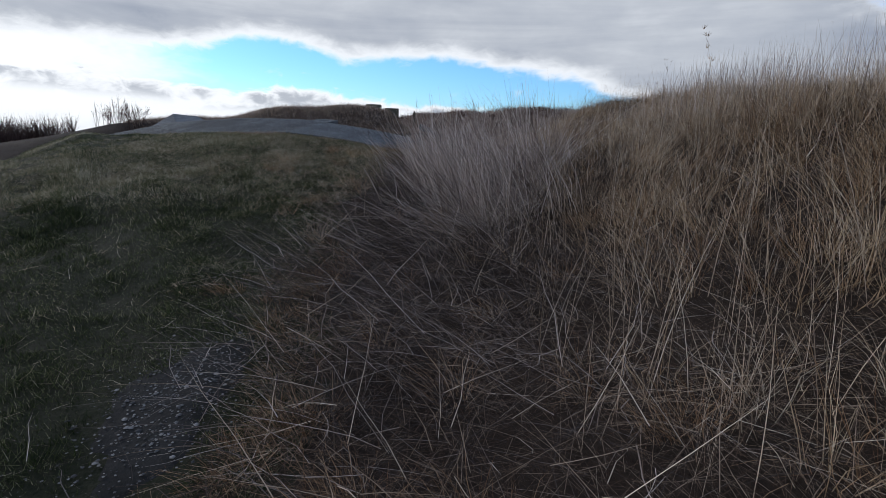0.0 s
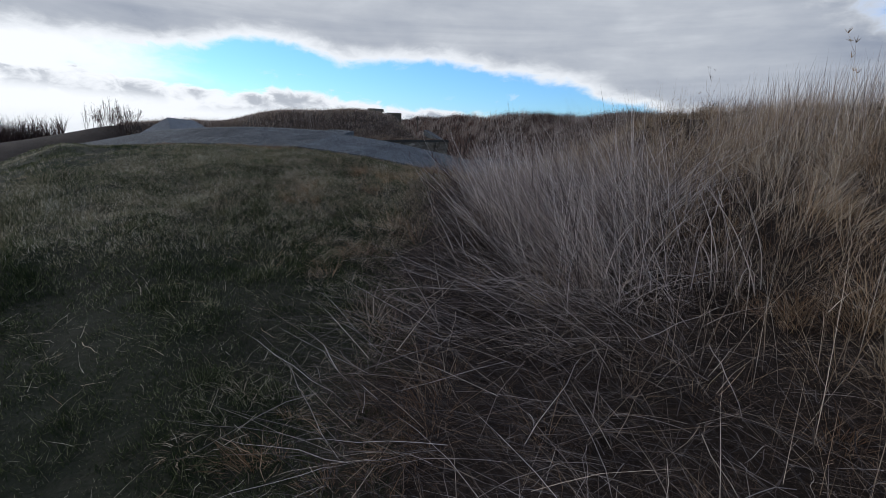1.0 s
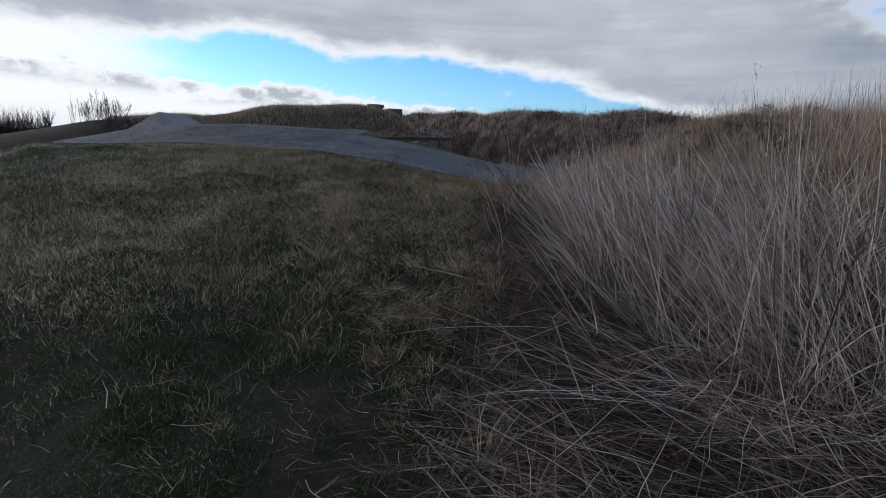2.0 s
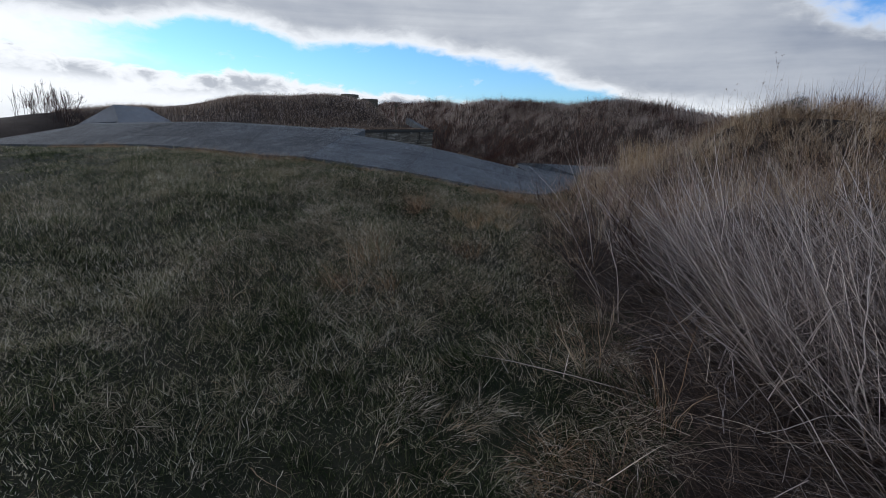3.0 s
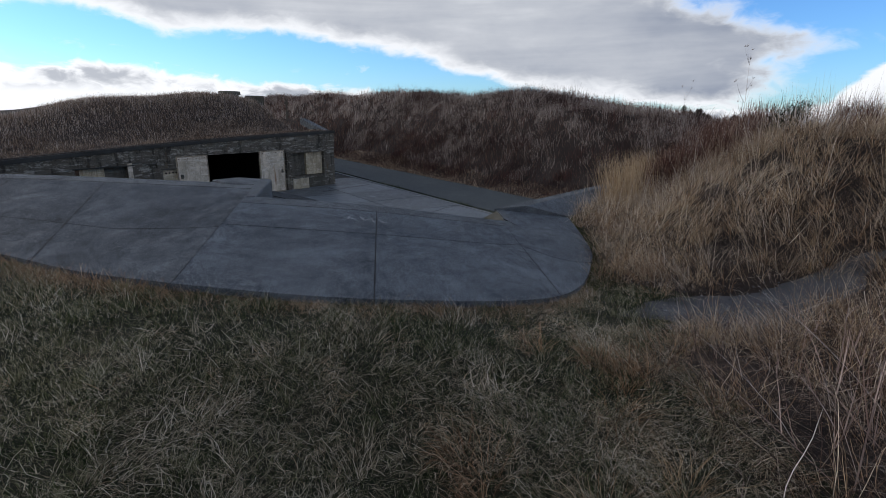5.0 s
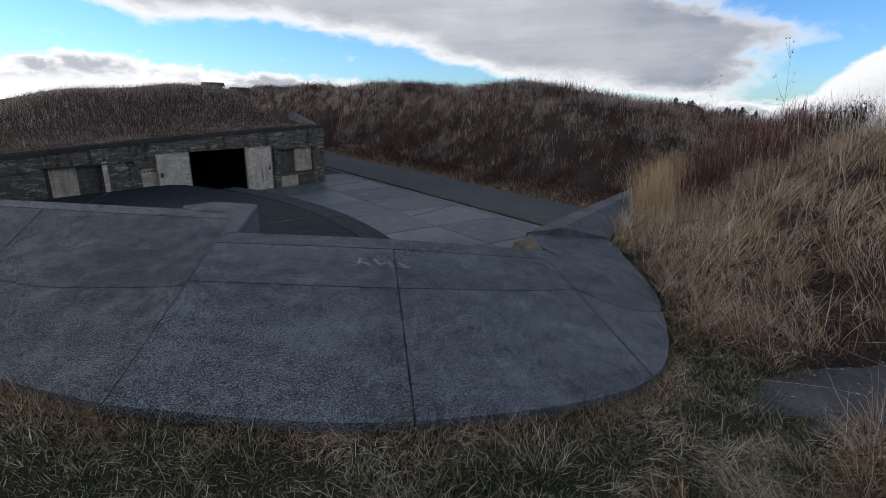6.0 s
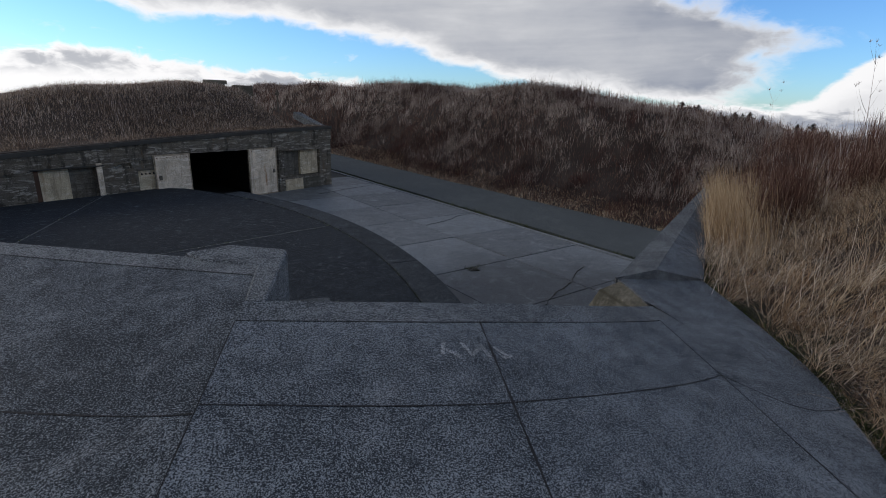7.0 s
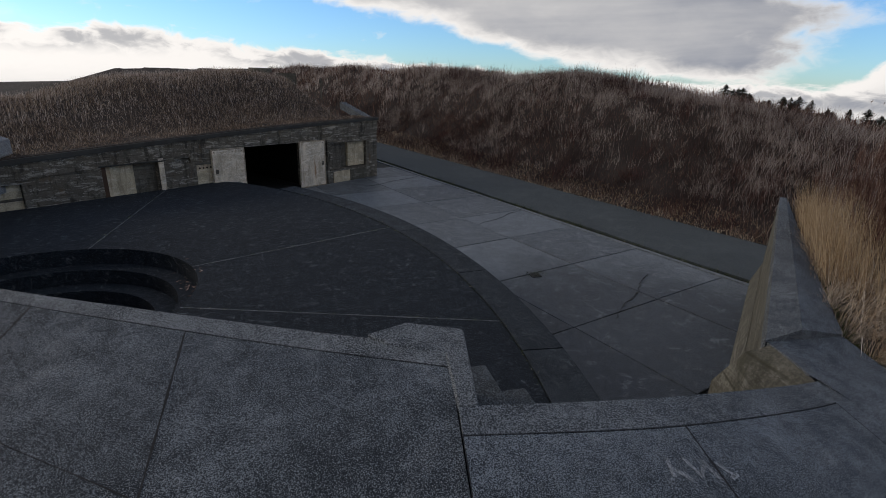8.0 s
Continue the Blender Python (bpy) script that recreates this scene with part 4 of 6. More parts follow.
def build_traverse():
    tr = tagged(new("traverse_wall"), "long stained concrete magazine wall under a grassy mound", "bunker wall", kind="structure")
    m = wall_m()

    def box(name, a0, a1, z0, z1, y0, y1, mat, bevel=0.012, label="", parent=tr):
        return part(name, block(a0, a1, y0, y1, z0, z1, bevel=bevel, m=m), mat, parent, label)
    # openings: from, to, sill, head
    holes = [(0.8, 3.1, -1.3, -0.02), (4.62, 7.85, -2.05, 0.16), (9.2, 9.95, -1.15, -0.35), (10.15, 10.75, -0.27, -0.05), (11.35, 13.2, -1.2, -0.10), (15.4, 16.8, -1.2, -0.38)]
    last = 0.0
    for a0, a1, z0, z1 in holes:
        box("pier", last, a0, -2.2, min(0.62, wall_top(a0) - 0.15), -0.8, 0.0, M_WALL, 0.004)
        box("lintel", a0 - 0.003, a1 + 0.003, z1, min(0.62, wall_top(a1) - 0.15), -0.8, -0.003, M_WALL, 0.004)
        if z0 > -1.9:
            box("sill_wall", a0 - 0.003, a1 + 0.003, -2.2, z0, -0.8, -0.003, M_WALL, 0.004)
        last = a1
    box("pier", last, 17.6, -2.2, wall_top(17.6) - 0.15, -0.8, 0.0, M_WALL, 0.004)
    # band and coping above
    bm = bmesh.new()
    us = [17.6 * k / 12 for k in range(13)]
    fascia = sheet(lambda a, k: (m @ Vector((a, 0.04 - k * 0.5, 0.0))).to_tuple()[:2] + (wall_top(a) - 0.10,), us, [0, 1], 0.52)
    part("fascia", fascia, M_WALL, tr)
    cop = sheet(lambda a, k: (m @ Vector((a - 0.05, 0.10 - k * 1.30, 0.0))).to_tuple()[:2] + (wall_top(a) + 0.03,), us, [0, 1], 0.14)
    part("coping", cop, M_COPING, tr)
    turf = sheet(lambda a, k: (m @ Vector((a, 0.0 - k * 1.18, 0.0))).to_tuple()[:2] + (wall_top(a) + 0.05 + 0.03 * math.sin(a * 2.3) * k,), [17.5 * k / 30 for k in range(31)], [0, 0.3, 0.6, 1.0], 0.05)
    part("turf_edge", turf, M_EARTH, tr)
    # end of the wall and its rising coping
    box("return_wall", -0.004, 0.6, -2.2, 0.95, -6.5, -0.79, M_WALL, 0.01)
    w0, w1 = m @ Vector((0.0, -0.3, 1.12)), m @ Vector((-0.1, -2.5, 1.78))
    dv = (w1 - w0)
    side = Vector((WL[0], WL[1], 0))
    bm = bmesh.new()
    vs = [bm.verts.new(p) for p in (w0, w0 + side * 0.45, w1 + side * 0.45, w1)]
    vl = [bm.verts.new(v.co - Vector((0, 0, 0.35))) for v in vs]
    bm.faces.new(vs)
    bm.faces.new(vl[::-1])
    for i in range(4):
        bm.faces.new((vs[i], vl[i], vl[(i + 1) % 4], vs[(i + 1) % 4]))
    bmesh.ops.recalc_face_normals(bm, faces=bm.faces)
    part("sloping_coping", bm, M_RIM, tr)
    # magazine behind the doorway, its shade painted near black, and backs of the niches
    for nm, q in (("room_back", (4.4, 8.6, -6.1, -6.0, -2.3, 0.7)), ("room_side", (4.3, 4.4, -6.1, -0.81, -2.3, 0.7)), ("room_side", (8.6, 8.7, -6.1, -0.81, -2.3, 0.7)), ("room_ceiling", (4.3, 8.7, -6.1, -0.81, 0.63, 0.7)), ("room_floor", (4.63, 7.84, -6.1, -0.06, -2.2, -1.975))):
        part(nm, block(*q, m=m), M_OPENING_SHADE, tr)
    return m, box


TRAV_M, trav_box = build_traverse()


# ---- doors, boards and fittings of the traverse ----
def wpart(name, a0, a1, z0, z1, y0, y1, mat, parent=None, bevel=0.008, label=""):
    return part(name, block(a0, a1, y0, y1, z0, z1, bevel=bevel, m=TRAV_M), mat, parent, label)


def wthing(name, label, category, group=""):
    return thing(name, label, category, group=group)


def steel_leaf(a0, a1, z0, z1, label, hinge):
    d = wthing("steel_door", label, "door", "double doors of the magazine")
    leaf = wpart("leaf", a0, a1, z0, z1, 0.02, 0.08, M_PANEL, d)
    for k in (0.15, 0.85):
        z = z0 + (z1 - z0) * k
        wpart("hinge_strap", min(hinge, hinge + (0.35 if hinge == a0 else -0.35)), max(hinge, hinge + (0.35 if hinge == a0 else -0.35)), z - 0.035, z + 0.035, 0.08, 0.095, M_PANEL, leaf, 0.004)
    mid = a0 + 0.18 if hinge == a1 else a1 - 0.18
    wpart("latch", mid - 0.06, mid + 0.06, (z0 + z1) / 2 - 0.10, (z0 + z1) / 2 + 0.08, 0.08, 0.12, M_GREYB, leaf, 0.01)
    # rusted rim and bolt heads
    for q in ((a0, a1, z0 - 0.004, z0 + 0.05), (a0, a1, z1 - 0.045, z1 + 0.004), (a0 - 0.004, a0 + 0.045, z0, z1), (a1 - 0.045, a1 + 0.004, z0, z1)):
        wpart("rim_angle", *q, 0.076, 0.09, M_RIMRUST, leaf, 0.004)
    for k in range(4):
        wpart("bolt", a0 + 0.12 + 0.4 * k, a0 + 0.16 + 0.4 * k, z1 - 0.14, z1 - 0.10, 0.08, 0.098, M_RUST, leaf, 0.006)
    return d


M_RIMRUST = weathered("rusty_white_edge", (0.30, 0.24, 0.17), (0.46, 0.41, 0.33), (0.09, 0.065, 0.04), (0.20, 0.10, 0.04), boards=0, size=2.5)
steel_leaf(3.62, 5.12, -1.98, 0.20, "whitewashed steel door leaf folded back against the wall", 5.12)
steel_leaf(7.90, 9.35, -1.60, 0.18, "peeling white steel door leaf standing open against concrete", 7.90)

frame1 = wthing("niche_window", "boarded window niche in the end of the wall", "window")
wpart("back", 0.75, 3.15, -1.35, 0.02, -0.40, -0.30, M_GREYB, frame1)
wpart("board", 0.84, 1.98, -1.28, -0.04, -0.30, -0.14, M_BEIGE, frame1, label="plain beige cover board")
wpart("sill", 0.6, 3.3, -1.42, -1.30, -0.1, 0.07, M_WALL, frame1)
wpart("head", 0.55, 3.35, -0.02, 0.09, -0.1, 0.06, M_WALL, frame1)
wpart("base_panel", 2.0, 3.1, -2.0, -1.43, 0.0, 0.05, M_BEIGE, frame1, label="pale plaster panel")
wpart("mossy_panel", 0.8, 1.95, -2.0, -1.43, 0.0, 0.035, M_FLANK, frame1, label="moss-stained plaster panel")

vent = wthing("vent_cover", "beige vent cover with a row of round holes", "vent")
plate = wpart("plate", 9.22, 9.93, -1.15, -0.37, -0.2, -0.08, M_BEIGE, vent)
wpart("frame_strip", 9.12, 9.20, -1.20, -0.29, -0.02, 0.03, M_RUST, vent)
wpart("frame_strip", 9.20, 10.00, -0.37, -0.29, -0.05, 0.03, M_GREYB, vent)
# discs on the plate, coloured near black for the shade inside round holes
for k in range(4):
    bm = bmesh.new()
    bmesh.ops.create_cone(bm, cap_ends=True, segments=10, radius1=0.035, radius2=0.035, depth=0.02, matrix=TRAV_M @ pose(9.34 + 0.15 * k, -0.075, -0.52, 90, 0, 0))
    part("hole", bm, M_OPENING_SHADE, plate)

slot = wthing("vent_slot", "shallow blocked slot in the concrete wall", "vent")
wpart("back", 10.13, 10.77, -0.31, -0.03, -0.4, -0.12, M_WALL, slot)

niche2 = wthing("boarded_doorway", "wide doorway closed with a beige and a grey board", "doorway")
wpart("beige_board", 12.15, 13.05, -1.25, -0.12, -0.25, -0.16, M_BEIGE, niche2)
wpart("grey_board", 11.32, 12.14, -1.25, -0.12, -0.35, -0.27, M_GREYB, niche2)
wpart("jamb", 11.16, 11.34, -1.20, 0.04, -0.1, 0.04, M_PANEL, niche2, label="chipped white jamb")
wpart("stained_jamb", 13.06, 13.32, -1.20, -0.12, -0.3, -0.02, M_RUST, niche2, label="rust-stained jamb")
wpart("head", 11.10, 13.30, -0.10, -0.05, -0.1, 0.05, M_COPING, niche2)

niche3 = wthing("boarded_doorway", "doorway closed with a beige board beside dark stains", "doorway")
wpart("beige_board", 15.35, 16.90, -1.25, -0.38, -0.3, -0.2, M_BEIGE, niche3)
wpart("cross_bar", 15.40, 16.80, -0.91, -0.83, -0.2, -0.16, M_GREYB, niche3)

pipe = wthing("wall_pipe", "short dark vertical conduit beside the door leaf", "pipe")
wpart("conduit", 3.4, 3.5, -1.98, 0.15, 0.02, 0.1, M_WALL, pipe)
wpart("box", 3.36, 3.54, -0.95, -0.65, 0.02, 0.14, M_WALL, pipe)


# ---- lookout on the hill ----
def build_lookout():
    lk = thing("lookout_post", "low round concrete lookout with a flat roof on the mound", "bunker")
    # Drum, roof and low wall take dark M_FLANK: their back-lit tone is colour.
    c = Vector((-6.9, 47.6, 2.90))
    for name, r, z0, z1 in (("drum", 0.64, -0.5, 0.34), ("roof_slab", 0.76, 0.34, 0.58)):
        bm = bmesh.new()
        bmesh.ops.create_cone(bm, cap_ends=True, segments=18, radius1=r, radius2=r * 0.94, depth=z1 - z0, matrix=Matrix.Translation(c + Vector((0, 0, (z0 + z1) / 2))))
        part(name, bm, M_FLANK, lk)
    wl = thing("lookout_wall", "low flat concrete wall beside the lookout", "wall")
    part("wall", block(-5.9, -4.6, 47.8, 48.3, 2.4, 3.22, bevel=0.03), M_FLANK, wl)
    ps = thing("marker_post", "small weathered wooden marker post", "post")
    part("post", block(-3.05, -2.95, 46.0, 46.1, 1.6, 3.0, bevel=0.01), M_GREYB, ps)
    part("sign_board", block(-3.14, -2.86, 45.97, 45.99, 2.65, 2.82, bevel=0.004), M_GREYB, ps)


build_lookout()


# ---- plants ----
RNG = np.random.default_rng(11)


def rnd(lo, hi, n):
    return RNG.uniform(lo, hi, n)


def ribbons(roots, length, az, lean, droop, width, segs=2, sway=0.0):
    """Bent, tapering blades: arrays of verts, tris and quads."""
    n = len(roots)
    p = np.array(roots, float)
    d = np.stack([np.cos(az), np.sin(az)], 1)
    turn = az + rnd(-1.2, 1.2, n) + math.pi / 2
    side = np.stack([np.cos(turn), np.sin(turn), np.zeros(n)], 1) * (width / 2)[:, None]
    rows = [p - side, p + side]
    for k in range(1, segs + 1):
        th = lean + droop * (k - 0.5) / segs
        if sway:
            a2 = az + rnd(-sway, sway, n)
            d = np.stack([np.cos(a2), np.sin(a2)], 1)
        p = p + (length / segs)[:, None] * np.stack([np.sin(th) * d[:, 0], np.sin(th) * d[:, 1], np.cos(th)], 1)
        if k < segs:
            w = side * (1 - 0.75 * k / segs)
            rows += [p - w, p + w]
    rows.append(p)
    m = len(rows)
    v = np.stack(rows, 1).reshape(-1, 3)
    base = (np.arange(n) * m)[:, None]
    quads = np.concatenate([base + np.array([[2 * k, 2 * k + 1, 2 * k + 3, 2 * k + 2]]) for k in range(segs - 1)]) if segs > 1 else None
    tris = base + np.array([[2 * segs - 2, 2 * segs - 1, 2 * segs]])
    return v, tris, quads


def joined(name, groups, mats, label, category, kind="stuff", parent=None):
    """One mesh out of several ribbon sets, each with its material."""
    vs, ts, qs, mt, mq, off = [], [], [], [], [], 0
    for (v, t, q), mi in groups:
        vs.append(v)
        ts.append(t + off)
        mt.append(np.full(len(t), mi))
        if q is not None:
            qs.append(q + off)
            mq.append(np.full(len(q), mi))
        off += len(v)
    q = np.concatenate(qs) if qs else None
    me = mesh_np(name, np.concatenate(vs), np.concatenate(ts), q)
    for m in mats:
        me.materials.append(m)
    me.polygons.foreach_set("material_index", np.concatenate(mt + mq).astype(np.int32))
    ob = new(name, me)
    ob.parent = parent
    return tagged(ob, label, category, kind=kind)


def on_ground(x, y, sink=0.01):
    return np.stack([x, y, ground(x, y) - sink], 1)


def scatter(x0, x1, y0, y1, density, keep):
    """Points over a rectangle, kept where keep(x, y), a chance from 0 to 1, allows."""
    n = int((x1 - x0) * (y1 - y0) * density)
    x, y = rnd(x0, x1, n), rnd(y0, y1, n)
    ok = RNG.random(n) < keep(x, y)
    return x[ok], y[ok]


def lattice(ix, iy, seed):
    h = np.sin(ix * 127.1 + iy * 311.7 + seed * 74.7) * 43758.5453
    return h - np.floor(h)


def fbm(x, y, s, seed=0.0):
    """Patchy value noise from 0 to 1, three octaves, each turned against the last."""
    x, y = np.broadcast_arrays(np.asarray(x, float), np.asarray(y, float))
    total, weight = np.zeros(x.shape), 0.0
    for k, (amp, turn) in enumerate(((1.0, 0.5), (0.6, 1.7), (0.4, 2.9))):
        f = s * 0.42 * 2.0 ** k
        u, v = (x * math.cos(turn) - y * math.sin(turn)) * f + 31.7 * k, (x * math.sin(turn) + y * math.cos(turn)) * f + 17.3
        iu, iv = np.floor(u), np.floor(v)
        fu, fv = u - iu, v - iv
        fu, fv = fu * fu * (3 - 2 * fu), fv * fv * (3 - 2 * fv)
        sd = seed + 5.1 * k
        n = (lattice(iu, iv, sd) * (1 - fu) + lattice(iu + 1, iv, sd) * fu) * (1 - fv) + (lattice(iu, iv + 1, sd) * (1 - fu) + lattice(iu + 1, iv + 1, sd) * fu) * fv
        total, weight = total + amp * n, weight + amp
    return np.clip(0.5 + (total / weight - 0.5) * 1.7, 0, 1)


def open_lawn(x, y):
    return (y < np.interp(x, OUT_X, OUT_Y) - 0.01) & (x < brush_edge(y) + 0.25)


def bare(x, y):
    """Gravel and trodden dirt."""
    g1 = np.hypot((x + 1.30) / 0.30, (y - 1.95) / 0.62) + 0.25 * np.sin(x * 9) * np.sin(y * 8)
    g2 = np.hypot((x - 1.0) / 1.3, (y - 10.4) / 0.30) + 0.2 * np.sin(x * 6 + y * 5)
    return np.minimum(g1, g2)


def path_gap(x, y):
    """Distance from the trodden line across the lawn."""
    px = np.interp(y, [0, 2.1, 4.2, 6.7, 9.3, 13], [-0.1, -1.2, -2.25, -2.7, -2.8, -3.2])
    return np.abs(x - px)


def tussocks(x, y, per, spread, ln, w, mat, fall=(0.2, 1.6), stand=(0.15, 0.9), way=None, pull=0.0, segs=3):
    """Clumps of blades that stand up in the middle and arch over outwards; way and pull comb them to one side."""
    c = len(x)
    big = np.repeat(rnd(0.55, 1.35, c), per)
    n = c * per
    a, q = rnd(0, 6.283, n), np.sqrt(RNG.random(n))
    px, py = np.repeat(x, per) + spread * q * big * np.cos(a), np.repeat(y, per) + spread * q * big * np.sin(a)
    dx, dy = np.cos(a) * q, np.sin(a) * q
    if way is not None:
        wc = np.repeat(way + RNG.normal(0, 0.5, c), per)
        dx, dy = dx + pull * np.cos(wc), dy + pull * np.sin(wc)
    az = np.arctan2(dy, dx) + RNG.normal(0, 0.45, n)
    lean = stand[0] + (stand[1] - stand[0]) * np.clip(np.hypot(dx, dy), 0, 1) * rnd(0.4, 1.1, n)
    return ribbons(on_ground(px, py, 0.006), rnd(*ln, n) * big, az, lean, rnd(*fall, n), rnd(0.65, 1.35, n) * w, segs, 0.45), mat


def olive(x, y):
    """Chance of bleached tussocks: thick in the middle of the lawn, along the brush and by the concrete."""
    patch = fbm(x, y, 2.3, 5.0) * 0.6 + fbm(x, y, 7.0, 1.0) * 0.4
    zone = 0.04 + 0.85 * sstep(y, 5.3, 7.3) * sstep(x, -4.8, -2.4) + 0.55 * sstep(x - brush_edge(y), -0.9, -0.2) + 0.15 * sstep(y, 8.6, 10.0)
    return np.clip(zone * sstep(patch, 0.30, 0.60) * (1 - 0.4 * sstep(fbm(x, y, 0.75, 12.0), 0.5, 0.75)), 0, 1)


def build_lawn():
    sets = []
    for x0, x1, y0, y1, den, ln, w in ((-4.6, 0.3, 0.4, 5.0, 13500, (0.016, 0.046), 0.0032), (-6.0, 0.6, 5.0, 12.8, 11500, (0.026, 0.066), 0.0034), (-9, -3.5, 2.5, 14, 3600, (0.02, 0.05), 0.007), (-17, -8.5, 4, 20, 1000, (0.02, 0.045), 0.013)):
        x, y = scatter(x0, x1, y0, y1, den, lambda x, y: open_lawn(x, y) * sstep(bare(x, y), 0.55, 1.15) * (0.4 + 0.6 * np.exp(-path_gap(x, y) / 3.0)))
        n = len(x)
        tuft = fbm(x, y, 4.6, 2.0) * fbm(x, y, 11.0, 4.0) * 1.6 + 0.9 * (fbm(x, y, 17.0, 8.0) > 0.72)
        L = rnd(*ln, n) * (0.5 + 1.0 * tuft)
        pale = RNG.random(n) < np.clip(0.9 * sstep(y + 0.6 * np.clip(-x - 2.6, 0, 8), 5.3, 7.6) - 0.35 * sstep(fbm(x, y, 0.75, 12.0), 0.5, 0.75) - 0.05 * sstep(y, 8.8, 10.0) + 0.6 * (fbm(x, y, 1.3, 6.0) - 0.5) - 0.4 * sstep(fbm(x, y, 2.7, 21.0), 0.5, 0.66), 0, 1)
        for mi, pick in ((0, ~pale), (1, pale)):
            k = int(pick.sum())
            sets.append((ribbons(on_ground(x[pick], y[pick], 0.004), L[pick], rnd(0, 6.283, k), rnd(0.35, 1.35, k), np.zeros(k), rnd(0.7, 1.4, k) * w, 1), mi))
    joined("lawn_grass", sets, [M_LAWN, M_LAWN_PALE], "short damp green lawn with pale dead tips", "grass")


build_lawn()


def build_mats():
    """Bleached tussocks and fallen blades in the lawn, thicker towards the brush and the concrete."""
    sets = []
    inside = lambda x, y: open_lawn(x, y) * (bare(x, y) > 1.1)
    x, y = scatter(-7.0, 0.2, 1.0, 12.7, 150, lambda x, y: inside(x, y) * olive(x, y))
    kind = RNG.random(len(x))
    for lo, hi, mat in ((0.0, 0.5, 0), (0.5, 0.8, 2), (0.8, 1.0, 1)):
        k = (kind >= lo) & (kind < hi)
        sets.append(tussocks(x[k], y[k], 26, 0.06, (0.05, 0.13), 0.0034, mat, (0.2, 1.5), (0.35, 1.25), 6.283 * fbm(x[k], y[k], 1.6, 9.0), 1.0))
    # thick combed clumps, and brown-gold ones standing near the brush
    x, y = scatter(-5.5, 0.2, 5.0, 10.4, 16, lambda x, y: inside(x, y) * sstep(y, 5.0, 6.6) * sstep(x, -5.2, -3.0) * (1 - 0.9 * sstep(fbm(x, y, 2.7, 21.0), 0.48, 0.62)) * (1 - 0.6 * sstep(y, 8.6, 9.8)))
    sets.append(tussocks(x, y, 95, 0.11, (0.09, 0.21), 0.003, 0, (0.5, 2.0), (0.2, 1.1), 6.283 * fbm(x, y, 0.9, 9.0), 1.1, 4))
    x, y = scatter(-2.6, 0.2, 6.6, 10.0, 12, lambda x, y: inside(x, y) * sstep(x - brush_edge(y), -1.5, -0.4) * sstep(fbm(x, y, 1.7, 14.0), 0.4, 0.6))
    sets.append(tussocks(x, y, 90, 0.09, (0.12, 0.30), 0.0028, 3, (0.3, 1.7), (0.1, 0.8), math.pi, 0.6, 4))
    # taller brown tufts beside the brush
    x, y = scatter(-3.0, 0.3, 1.2, 10.3, 26, lambda x, y: inside(x, y) * sstep(x - brush_edge(y), -0.55, -0.05) * sstep(fbm(x, y, 2.9, 3.0), 0.35, 0.6))
    sets.append(tussocks(x, y, 60, 0.07, (0.08, 0.22), 0.0026, 3, (0.3, 1.8), (0.2, 1.0), math.pi, 0.7))
    # loose fallen blades
    x, y = scatter(-6.0, 0.2, 0.8, 12.6, 900, lambda x, y: inside(x, y) * np.clip(0.10 + olive(x, y), 0, 1))
    n = len(x)
    r = on_ground(x, y, 0.0)
    r[:, 2] += RNG.random(n) ** 2 * 0.05
    sets.append((ribbons(r, rnd(0.05, 0.17, n), rnd(0, 6.283, n), rnd(0.9, 1.5, n), rnd(-0.2, 0.6, n), rnd(0.002, 0.0036, n), 3, 0.5), 0))
    # low tan thatch between the tussocks
    x, y = scatter(-6.0, 0.2, 5.0, 11.2, 4200, lambda x, y: inside(x, y) * sstep(y + 0.5 * (fbm(x, y, 1.2, 4.0) - 0.5), 5.6, 7.8) * (0.35 + 0.65 * sstep(fbm(x, y, 2.6, 2.0), 0.3, 0.6)) * (1 - 0.85 * sstep(y, 8.8, 10.0)))
    n = len(x)
    sets.append((ribbons(on_ground(x, y, 0.004), rnd(0.03, 0.085, n), rnd(0, 6.283, n), rnd(0.5, 1.4, n), rnd(-0.2, 0.8, n), rnd(0.0024, 0.004, n), 2, 0.4), 0))
    # a few long pale straws on the green
    x, y = scatter(-5.0, 0.0, 2.6, 6.0, 5, lambda x, y: inside(x, y) * 1.0)
    n = len(x)
    r = on_ground(x, y, -0.012)
    sets.append((ribbons(r, rnd(0.12, 0.3, n), rnd(0, 6.283, n), rnd(1.4, 1.55, n), rnd(-0.05, 0.1, n), rnd(0.004, 0.006, n), 4, 0.3), 1))
    # ragged fringe against the concrete edge
    fx = rnd(-9.5, -0.1, 16000)
    fy = np.interp(fx, OUT_X, OUT_Y) - np.abs(RNG.normal(0, 0.15, len(fx)))
    m = len(fx)
    sets.append((ribbons(on_ground(fx, fy), rnd(0.03, 0.13, m) * (0.4 + 1.2 * fbm(fx, fy, 3.0, 2.0)), rnd(0, 6.283, m), rnd(0.3, 1.3, m), rnd(0.0, 1.0, m), rnd(0.002, 0.0038, m), 3, 0.3), 3))
    joined("grass_mats", sets, [M_MAT, M_DRY, M_LAWN_PALE, M_SEDGE], "bleached tussocks and fallen dead grass in the lawn", "grass")


build_mats()


def rank(x, y):
    """Where tall dead grass stands on the mound."""
    outside = (x < 1.22) & (y > np.interp(x, OUT_X, OUT_Y) - 0.05)
    flank = (x >= 1.2) & (y > flank_y(x) - 0.03)
    return (x > brush_edge(y)) & ~outside & ~flank & (bare(x, y) > 1.0)


